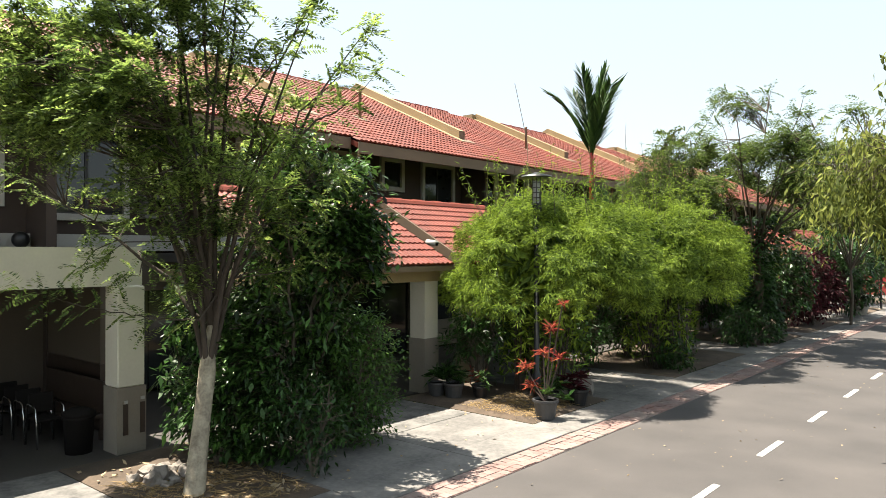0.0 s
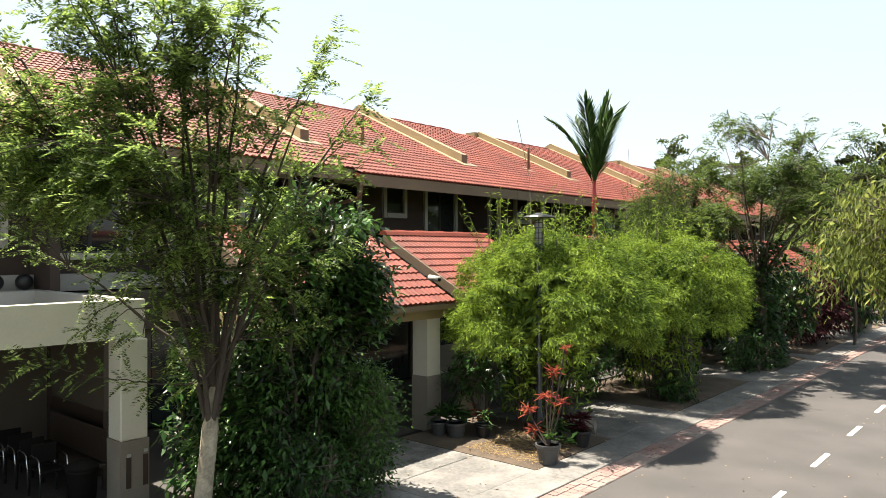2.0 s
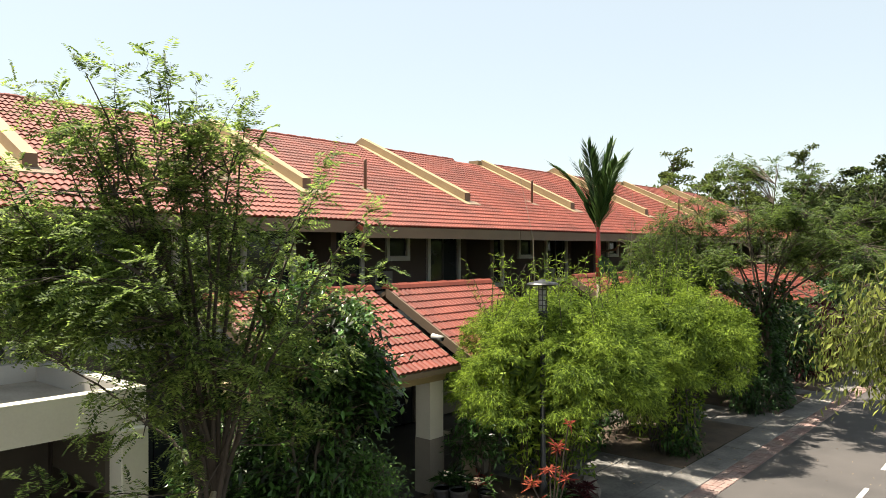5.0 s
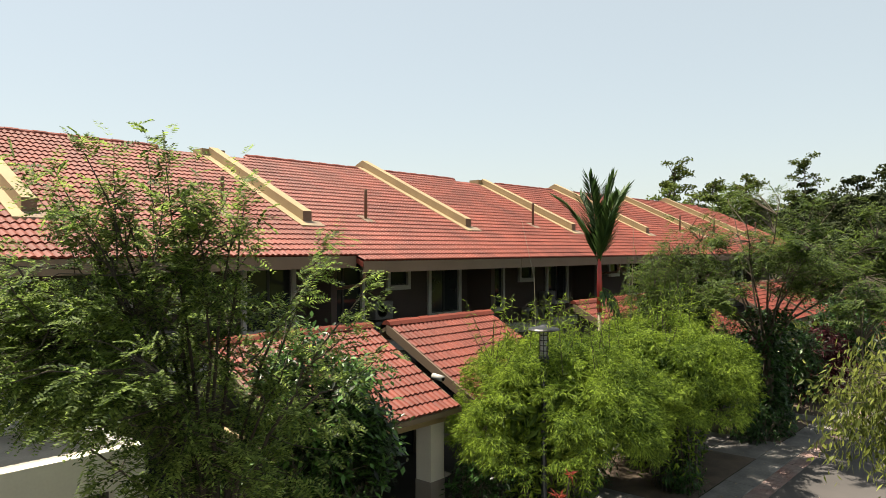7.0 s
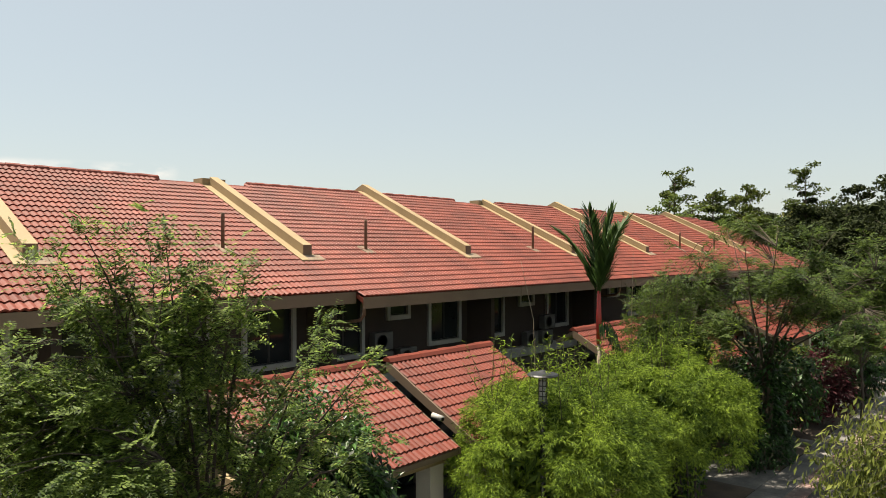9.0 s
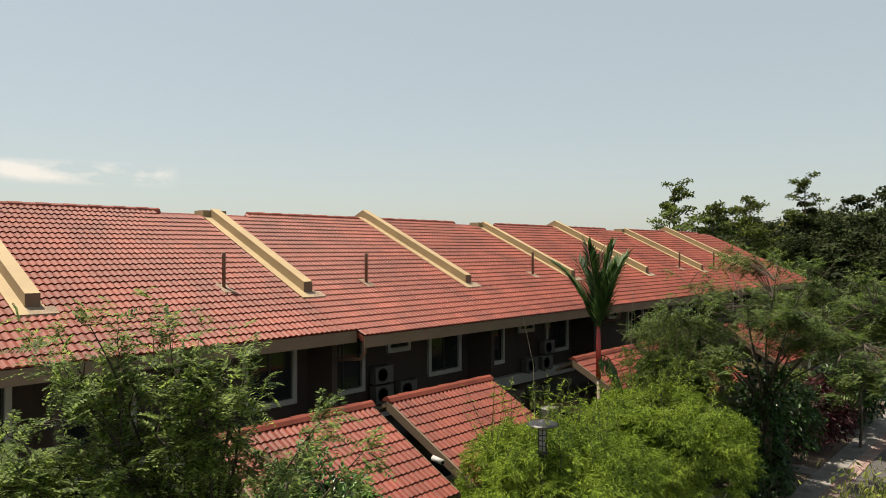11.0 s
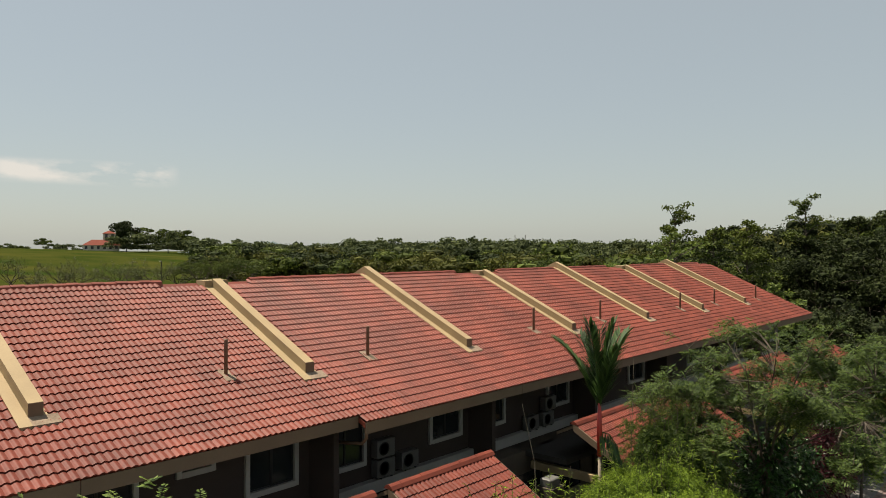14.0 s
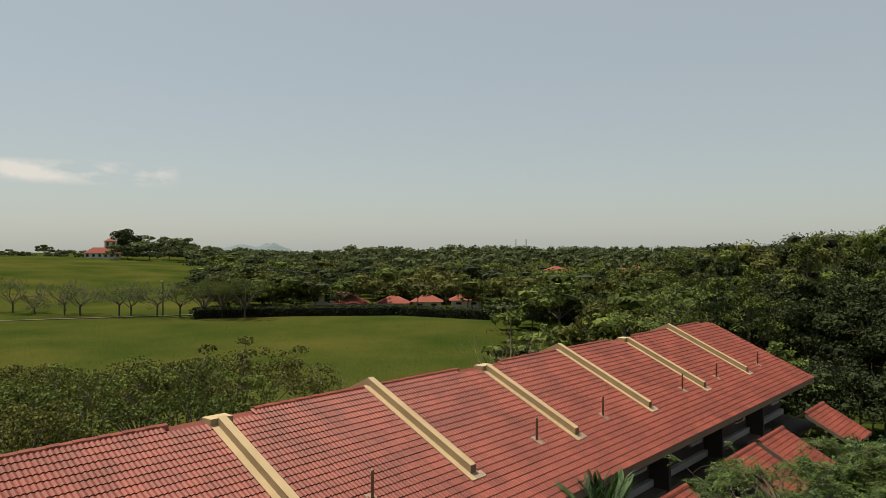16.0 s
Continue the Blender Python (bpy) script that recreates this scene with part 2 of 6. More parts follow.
# White enamel darkened in colour for the shade under the eaves.
UNIT = material("shade_darkened_enamel", (0.125, 0.12, 0.11), (0.09, 0.086, 0.08), 3.0, 0.5, fine=20, bump=0.03)
STAINED = material("stained_mortar", (0.27, 0.20, 0.14), (0.13, 0.09, 0.06), 2.5, 0.9, fine=20, amount=0.9)
PALETRUNK = material("lime_washed_bark", (0.40, 0.345, 0.25), (0.11, 0.085, 0.06), 7.0, 0.9, fine=30, amount=0.8, bump=0.5)
DRIVE = material("rough_driveway_concrete", (0.185, 0.175, 0.16), (0.052, 0.050, 0.047), 2.2, 0.9, fine=16, amount=1.0, bump=0.4)


# ---- building tools ----
def part(name, bm, material, parent=None, label="", smooth=False):
    """Links a bmesh as one mesh object, under a thing or a part."""
    me = bpy.data.meshes.new(name)
    bm.to_mesh(me)
    bm.free()
    me.materials.append(material)
    me.polygons.foreach_set("use_smooth", [smooth] * len(me.polygons))
    ob = new(name, me)
    ob.parent = parent
    return tagged(ob, label)


def thing(name, label, category, group="", at=(0, 0, 0), kind=""):
    ob = new(name)
    ob.location = at
    ob.empty_display_size = 0.2
    return tagged(ob, label, category, group, kind)


def mesh_of(name, verts, tris, material, parent=None, label="", smooth=False):
    """A mesh object from arrays of corners and of triangles (or quads)."""
    verts, tris = np.asarray(verts, np.float32), np.asarray(tris, np.int32)
    k = tris.shape[1]
    me = bpy.data.meshes.new(name)
    me.vertices.add(len(verts))
    me.vertices.foreach_set("co", verts.ravel())
    me.loops.add(tris.size)
    me.loops.foreach_set("vertex_index", tris.ravel())
    me.polygons.add(len(tris))
    me.polygons.foreach_set("loop_start", np.arange(0, tris.size, k, dtype=np.int32))
    me.polygons.foreach_set("use_smooth", np.full(len(tris), smooth, bool))
    me.update(calc_edges=True)
    me.materials.append(material)
    ob = new(name, me)
    ob.parent = parent
    return tagged(ob, label)


def box(bm, x0, x1, y0, y1, z0, z1, bevel=0.0):
    """Adds a box, with its edges rounded by bevel."""
    geom = bmesh.ops.create_cube(bm, size=1.0, matrix=Matrix.LocRotScale(((x0 + x1) / 2, (y0 + y1) / 2, (z0 + z1) / 2), None, (abs(x1 - x0), abs(y1 - y0), abs(z1 - z0))))
    if bevel:
        edges = list({e for v in geom["verts"] for e in v.link_edges})
        bmesh.ops.bevel(bm, geom=edges, offset=bevel, segments=1, affect="EDGES")
    return bm


def boxes(*rows, bevel=0.0):
    bm = bmesh.new()
    for r in rows:
        box(bm, *r, bevel=bevel)
    return bm


def prism(bm, outline, axis, a, b):
    """Adds a solid that runs from a to b along an axis; outline: pairs in the other two axes, in order."""
    def at(p, v):
        return {"x": (v, p[0], p[1]), "y": (p[0], v, p[1]), "z": (p[0], p[1], v)}[axis]
    lo = [bm.verts.new(at(p, a)) for p in outline]
    hi = [bm.verts.new(at(p, b)) for p in outline]
    bm.faces.new(lo)
    bm.faces.new(hi[::-1])
    for i in range(len(outline)):
        j = (i + 1) % len(outline)
        bm.faces.new((lo[i], hi[i], hi[j], lo[j]))
    bmesh.ops.recalc_face_normals(bm, faces=bm.faces)
    return bm


def tube(bm, points, radii, sides=8, cap=True):
    """Adds a tapered tube along points."""
    pts = [Vector(p) for p in points]
    rings = []
    for i, p in enumerate(pts):
        d = (pts[min(i + 1, len(pts) - 1)] - pts[max(i - 1, 0)]).normalized()
        u = d.orthogonal().normalized() if i == 0 else (rings[-1][1] - d * rings[-1][1].dot(d)).normalized()
        v = d.cross(u)
        r = radii[i] if hasattr(radii, "__len__") else radii
        rings.append(([bm.verts.new(p + (u * math.cos(2 * math.pi * k / sides) + v * math.sin(2 * math.pi * k / sides)) * r) for k in range(sides)], u))
    for (a, _), (b, _) in zip(rings, rings[1:]):
        for k in range(sides):
            bm.faces.new((a[k], a[(k + 1) % sides], b[(k + 1) % sides], b[k]))
    if cap:
        bm.faces.new(rings[0][0][::-1])
        bm.faces.new(rings[-1][0])
    return bm


def lathe(bm, profile, at=(0, 0, 0), sides=16):
    """Adds a turned shape; profile: pairs of radius and height from the bottom."""
    rings = []
    for r, z in profile:
        rings.append([bm.verts.new((at[0] + r * math.cos(2 * math.pi * k / sides), at[1] + r * math.sin(2 * math.pi * k / sides), at[2] + z)) for k in range(sides)])
    for a, b in zip(rings, rings[1:]):
        for k in range(sides):
            bm.faces.new((a[k], a[(k + 1) % sides], b[(k + 1) % sides], b[k]))
    bm.faces.new(rings[0][::-1])
    bm.faces.new(rings[-1])
    return bm


def rng_of(seed):
    return np.random.default_rng(seed)


def unit(a):
    return a / np.maximum(np.linalg.norm(a, axis=-1, keepdims=True), 1e-9)


def leaves(points, ways, length, width, rng, roll=1.0, droop=0.0, up=(0, 0, 1)):
    """Folded leaf blades: each starts at its point and grows along its way. Returns corners and triangles."""
    n = len(points)
    d = unit(np.asarray(ways, float))
    length = np.broadcast_to(length, n)[:, None]
    width = np.broadcast_to(width, n)[:, None]
    side = unit(np.cross(d, np.array(up) + rng.normal(0, 0.25 * roll, (n, 3))) + rng.normal(0, 0.25 * roll, (n, 3)))
    nor = unit(np.cross(side, d))
    a = np.asarray(points, float)
    mid = a + d * length * 0.45
    tip = a + d * length - np.array((0, 0, 1)) * length * droop
    left = mid + side * width * 0.5 - nor * width * 0.10
    right = mid - side * width * 0.5 - nor * width * 0.10
    v = np.stack([a, left, tip, right], 1).reshape(-1, 3)
    i = np.arange(n)[:, None] * 4
    t = np.concatenate([i + np.array([[0, 1, 2]]), i + np.array([[0, 2, 3]])], 1).reshape(-1, 3)
    return v, t


def facing_leaves(points, normals, length, width, rng, loose=0.4):
    """Leaf clumps that lie over a rounded surface, facing outwards."""
    n = len(points)
    nor = unit(np.asarray(normals) + rng.normal(0, loose, (n, 3)))
    d = unit(np.cross(nor, rng.normal(0, 1, (n, 3))))
    side = np.cross(nor, d)
    length = np.broadcast_to(length, n)[:, None]
    width = np.broadcast_to(width, n)[:, None]
    a = np.asarray(points) - d * length * 0.5
    v = np.stack([a, a + d * length * 0.45 + side * width * 0.5, a + d * length - nor * length * 0.12, a + d * length * 0.5 - side * width * 0.5], 1).reshape(-1, 3)
    i = np.arange(n)[:, None] * 4
    t = np.concatenate([i + np.array([[0, 1, 2]]), i + np.array([[0, 2, 3]])], 1).reshape(-1, 3)
    return v, t


def joined(lots):
    """Joins several pairs of corners and triangles."""
    vs, ts, k = [], [], 0
    for v, t in lots:
        vs.append(v)
        ts.append(t + k)
        k += len(v)
    return np.concatenate(vs), np.concatenate(ts)


def tubes(segments, sides=5):
    """Tapered limbs from rows of (start, end, radius, radius); quads."""
    p0 = np.array([s[0] for s in segments], float)
    p1 = np.array([s[1] for s in segments], float)
    r0 = np.array([s[2] for s in segments], float)[:, None, None]
    r1 = np.array([s[3] for s in segments], float)[:, None, None]
    d = unit(p1 - p0)
    ref = np.where(np.abs(d[:, 2:3]) > 0.9, np.array([[1.0, 0, 0]]), np.array([[0, 0, 1.0]]))
    u = unit(np.cross(d, ref))
    w = np.cross(d, u)
    ang = np.arange(sides) * 2 * np.pi / sides
    ring = u[:, None, :] * np.cos(ang)[None, :, None] + w[:, None, :] * np.sin(ang)[None, :, None]
    v = np.concatenate([p0[:, None, :] + ring * r0, p1[:, None, :] + ring * r1], 1).reshape(-1, 3)
    base = np.arange(len(p0))[:, None, None] * 2 * sides
    k = np.arange(sides)
    q = np.stack([k, (k + 1) % sides, (k + 1) % sides + sides, k + sides], 1)[None]
    return v, (base + q).reshape(-1, 4)


def branch(segs, ends, p, d, length, radius, depth, rng, spread=0.6, kids=3, lift=0.15, shrink=0.68, bend=0.18, steps=3):
    """Grows a limb in a few bent steps, then its side limbs; collects limbs and twig ends."""
    d = np.asarray(d, float)
    nodes = [np.asarray(p, float)]
    r = radius
    for i in range(steps):
        d = unit(d + rng.normal(0, bend, 3) + np.array((0, 0, lift * 0.4)))
        q = nodes[-1] + d * length / steps
        r2 = radius * (1 - 0.45 * (i + 1) / steps)
        segs.append((nodes[-1], q, r, r2))
        r = r2
        nodes.append(q)
    if depth == 0:
        ends.append((nodes[-1], d))
        ends.append((nodes[-2], d))
        return
    for k in range(kids):
        start = nodes[-1] if k < 2 else nodes[1 + int(rng.integers(0, steps))]
        nd = unit(d + rng.normal(0, spread, 3) + np.array((0, 0, lift)))
        branch(segs, ends, start, nd, length * shrink * rng.uniform(0.8, 1.2), r * 0.75, depth - 1, rng, spread, kids, lift, shrink, bend, steps)


def feather_leaves(ends, rng, per, rachis, pairs, leaf, wide, droop=0.25, jitter=0.7):
    """Compound leaves at twig ends: rows of leaflets on both sides of a drooping rachis."""
    base = np.array([e[0] for e in ends]).repeat(per, 0)
    way = np.array([e[1] for e in ends]).repeat(per, 0)
    n = len(base)
    base = base + rng.normal(0, 0.06, (n, 3))
    way = unit(way + rng.normal(0, jitter, (n, 3)))
    ln = rachis * rng.uniform(0.6, 1.15, n)
    side = unit(np.cross(way, np.array((0, 0, 1.0)) + rng.normal(0, 0.3, (n, 3))))
    out = []
    for j in range(pairs):
        f = (j + 0.6) / pairs
        pos = base + way * (ln * f)[:, None] - np.array((0, 0, 1.0)) * (ln * droop * f * f)[:, None]
        size = leaf * (0.65 + 0.7 * math.sin(math.pi * min(1, f + 0.1)))
        for s in (-1, 1):
            w = unit(side * s + way * 0.45 + rng.normal(0, 0.12, (n, 3)))
            out.append(leaves(pos, w, size * rng.uniform(0.85, 1.1, n), wide, rng, 0.5, 0.1))
    return joined(out)


# ---- ground, road and pavement ----
def field_height(x, y):
    """The land behind the terrace: flat, with a long rise far off to the west."""
    r = np.hypot((x + 520) / 300, (y - 60) / 330)
    return 13.0 * np.exp(-r * r * 1.1) * np.clip((-x - 170) / 150, 0, 1)


gx = np.concatenate([np.linspace(-4000, -700, 12), np.linspace(-660, -40, 63), np.linspace(-30, 40, 15), np.linspace(60, 600, 10), np.linspace(900, 4000, 6)])
gy = np.concatenate([np.linspace(-3000, -300, 8), np.linspace(-200, 600, 81), np.linspace(700, 4500, 14)])
GX, GY = np.meshgrid(gx, gy, indexing="ij")
gv = np.stack([GX, GY, field_height(GX, GY) - 0.15], -1).reshape(-1, 3)
ii = np.arange(len(gx) - 1)[:, None] * len(gy) + np.arange(len(gy) - 1)[None]
gq = np.stack([ii, ii + len(gy), ii + len(gy) + 1, ii + 1], -1).reshape(-1, 4)
tagged(mesh_of("ground", gv, gq, GRASS, smooth=True), "mown green grass field rising to a far hill", "ground", kind="structure")

ROAD_L, ROAD_R, CENTRE = -6.1, -0.95, -3.64
tagged(part("road", boxes((ROAD_L, ROAD_R, -60, 160, -0.3, 0.0)), ASPHALT), "grey worn asphalt street with scattered leaves", "road", kind="structure")
for k in range(-4, 14):
    y = 8.92 + 3.01 * k
    tagged(part("road_marking", boxes((CENTRE - 0.05, CENTRE + 0.05, y, y + 1.15, 0.001, 0.006)), PAINT), "worn white dash painted on asphalt", "road marking", "centre line dashes", "structure")

BEDS = [(4.3, 6.35, -11.2), (11.25, 14.2, -11.0), (17.7, 23.2, -11.0), (25.6, 29.6, -11.5), (30.6, 37.2, -11.5), (41.5, 46, -11.5), (50, 56, -11.5)]


def pavement():
    p = thing("pavement", "pale worn concrete driveways and drain covers", "pavement", kind="structure")
    ys = sorted({-12.0, 60.0, *[b[0] for b in BEDS], *[b[1] for b in BEDS]})
    for a, b in zip(ys, ys[1:]):
        bed = [q for q in BEDS if q[0] <= a and b <= q[1]]
        n = max(1, round((b - a) / 2.4))
        for i in range(n):
            c, d = a + (b - a) * i / n, a + (b - a) * (i + 1) / n
            lift = 0.006 * math.sin(c * 3.1)
            part("drain_cover", boxes((-7.45, -6.62, c + 0.008, d - 0.008, -0.1, 0.035 + lift), bevel=0.01), CONCRETE, p)
            for x0, x1, made in ((-8.93, -7.47, CONCRETE), (-11.2, -8.95, DRIVE)):
                if not bed:
                    part("slab", boxes((x0, x1, c + 0.006, d - 0.006, -0.1, 0.03 - lift), bevel=0.01), made, p)
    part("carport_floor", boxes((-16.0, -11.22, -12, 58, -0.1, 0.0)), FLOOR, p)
    part("verge", boxes((-0.93, 1.8, -40, 120, -0.1, 0.05)), CONCRETE, p)
    return p


PAVEMENT = pavement()
for a, b, back in BEDS:
    bm = bmesh.new()
    n, m = 14, 18
    grid = [[bm.verts.new((back + (-7.47 - back) * i / n, a + (b - a) * j / m, 0.03 + (0.05 * noise.noise(Vector((i * 0.7, j * 0.6 + a, 3.0))) + 0.05) * (0 < i < n and 0 < j < m))) for j in range(m + 1)] for i in range(n + 1)]
    for i in range(n):
        for j in range(m):
            bm.faces.new((grid[i][j], grid[i + 1][j], grid[i + 1][j + 1], grid[i][j + 1]))
    tagged(part("garden_bed", bm, SOIL, smooth=True), "dry brown soil bed beside the driveway", "garden bed", kind="structure")

# ---- the terrace of houses ----
EAVE_X, EAVE_Z, RIDGE_X, RIDGE_Z, WALL_X = -14.4, 6.20, -22.15, 9.78, -16.7
PITCH = math.atan2(RIDGE_Z - EAVE_Z, EAVE_X - RIDGE_X)
FIRST, STEP = -1.43, 7.3
TILE_W, GAUGE = STEP / 22, 0.3283


def roof_z(x):
    return EAVE_Z + (EAVE_X - x) * math.tan(PITCH)


def tile_shape(width=TILE_W, gauge=GAUGE, segs=12, lip=0.030, hump=0.038):
    """One rolled roof tile lying flat: y across, x down the slope (negative is up), z its height."""
    v, q = [], []
    for i in range(segs + 1):
        f = i / segs
        h = hump * (0.5 - 0.5 * math.cos(4 * math.pi * f)) ** 0.7
        v += [(0.0, f * width, h + lip), (-gauge - 0.04, f * width, h - 0.004), (0.0, f * width, h + lip), (-0.006, f * width, h * 0.85 - 0.016)]
    for i in range(segs):
        a, b = 4 * i, 4 * i + 4
        q += [(a, b, b + 1, a + 1), (a + 3, b + 3, b + 2, a + 2)]
    return np.array(v), np.array(q)


TILE_V, TILE_Q = tile_shape()


def tile_field(y0, columns, rows, eave, pitch, skip=None, width=TILE_W, seed=1):
    """Corners and faces of a field of tiles laid up a slope from the eave."""
    rng = rng_of(seed)
    c, s = math.cos(pitch), math.sin(pitch)
    places = [(i, r) for r in range(rows) for i in range(columns) if not (skip and skip(y0 + (i + 0.5) * width, r))]
    vs = []
    for i, r in places:
        v = TILE_V.copy()
        v[:, 1] *= width / TILE_W
        up = r * GAUGE - v[:, 0] + rng.normal(0, 0.002)
        h = v[:, 2] + rng.normal(0, 0.0012)
        vs.append(np.stack([eave[0] - up * c + h * s, y0 + i * width + v[:, 1], eave[1] + up * s + h * c], 1))
    n = len(TILE_V)
    qs = (np.arange(len(places))[:, None, None] * n + TILE_Q[None]).reshape(-1, 4)
    return np.concatenate(vs), qs


def window(house, name, y0, y1, z0, z1, x=WALL_X, panes=2, bars=False):
    """A white-framed window set in the wall, with a projecting surround."""
    w = part(name, boxes((x, x + 0.10, y0, y0 + 0.13, z0, z1), (x, x + 0.10, y1 - 0.13, y1, z0, z1), (x, x + 0.10, y0 + 0.13, y1 - 0.13, z1 - 0.13, z1), (x, x + 0.12, y0 + 0.13, y1 - 0.13, z0, z0 + 0.15)), WHITE, house, "white painted window surround")
    a, b, c, d = y0 + 0.13, y1 - 0.13, z0 + 0.15, z1 - 0.13
    for k in range(panes):
        p, q = a + (b - a) * k / panes, a + (b - a) * (k + 1) / panes
        part("sash", boxes((x - 0.04, x + 0.01, p + 0.001, p + 0.04, c, d), (x - 0.04, x + 0.01, q - 0.04, q - 0.001, c, d), (x - 0.04, x + 0.01, p + 0.04, q - 0.04, d - 0.04, d), (x - 0.04, x + 0.01, p + 0.04, q - 0.04, c, c + 0.04)), METAL, w, "dark metal sash")
        part("pane", boxes((x - 0.02, x - 0.012, p + 0.04, q - 0.04, c + 0.04, d - 0.04)), GLASS, w, "dark reflecting glass")


def porch(house, y0, y1, column_y, detail=True):
    """A tiled lean-to over the driveway, with its beam, column and ridge."""
    ex, ez, rx, rz = -10.6, 2.94, -13.62, 4.57
    pitch = math.atan2(rz - ez, ex - rx)
    cols = round((y1 - y0) / TILE_W)
    w = (y1 - y0) / cols
    v, q = tile_field(y0, cols, 10, (ex, ez), pitch, width=w, seed=int(y0 * 7))
    tagged(mesh_of("porch_tiles", v, q, TILE, house, "red rolled clay tiles", True), kind="stuff")
    bm = prism(bmesh.new(), [(ex + 0.0, ez - 0.03), (rx, rz - 0.03), (rx - 0.75, rz - 0.42), (rx - 0.75, rz - 0.52), (rx, rz - 0.15), (ex, ez - 0.14)], "y", y0 + 0.03, y1 - 0.03)
    part("porch_deck", bm, FASCIA, house)
    for y in (y0, y1):
        bm = prism(bmesh.new(), [(ex + 0.02, ez + 0.0), (rx, rz + 0.0), (rx, rz - 0.26), (ex + 0.02, ez - 0.24)], "y", y - 0.05, y + 0.03)
        part("barge_board", bm, FASCIA, house, "tan painted barge board")
    n = 11
    for i in range(n):
        a, b = y0 - 0.05 + (y1 - y0 + 0.1) * i / n, y0 - 0.05 + (y1 - y0 + 0.1) * (i + 1) / n
        bm = prism(bmesh.new(), [(rx + 0.17, rz - 0.03), (rx + 0.10, rz + 0.06), (rx, rz + 0.10 + 0.012 * (i % 2)), (rx - 0.10, rz + 0.06), (rx - 0.17, rz - 0.03)], "y", a, b - 0.006)
        part("ridge_tile", bm, RIDGE, house)
    part("porch_beam", boxes((ex - 0.62, ex - 0.37, y0 + 0.05, y1 - 0.05, 2.56, 2.84)), CREAM, house, "cream painted concrete beam")
    for cy in column_y:
        c = part("porch_column", boxes((ex - 0.85, ex - 0.40, cy, cy + 0.45, 1.25, 2.56)), PALE, house, "pale painted square column")
        part("column_base", boxes((ex - 0.865, ex - 0.385, cy - 0.015, cy + 0.465, 0.0, 1.25)), DADO, c, "grey-brown painted lower part")
    # side beams and ceiling
    part("side_beam", boxes((-15.55, ex - 0.63, y0 + 0.05, y0 + 0.25, 2.56, 2.84)), CREAM, house)
    part("side_beam", boxes((-15.55, ex - 0.63, y1 - 0.25, y1 - 0.05, 2.56, 2.84)), CREAM, house)
    # slab takes the same dark colour as the floor
    part("flat_roof", boxes((-16.7, rx - 0.3, y0, y1, 3.0, 3.2)), FLOOR, house, "dark flat slab behind the tiles")


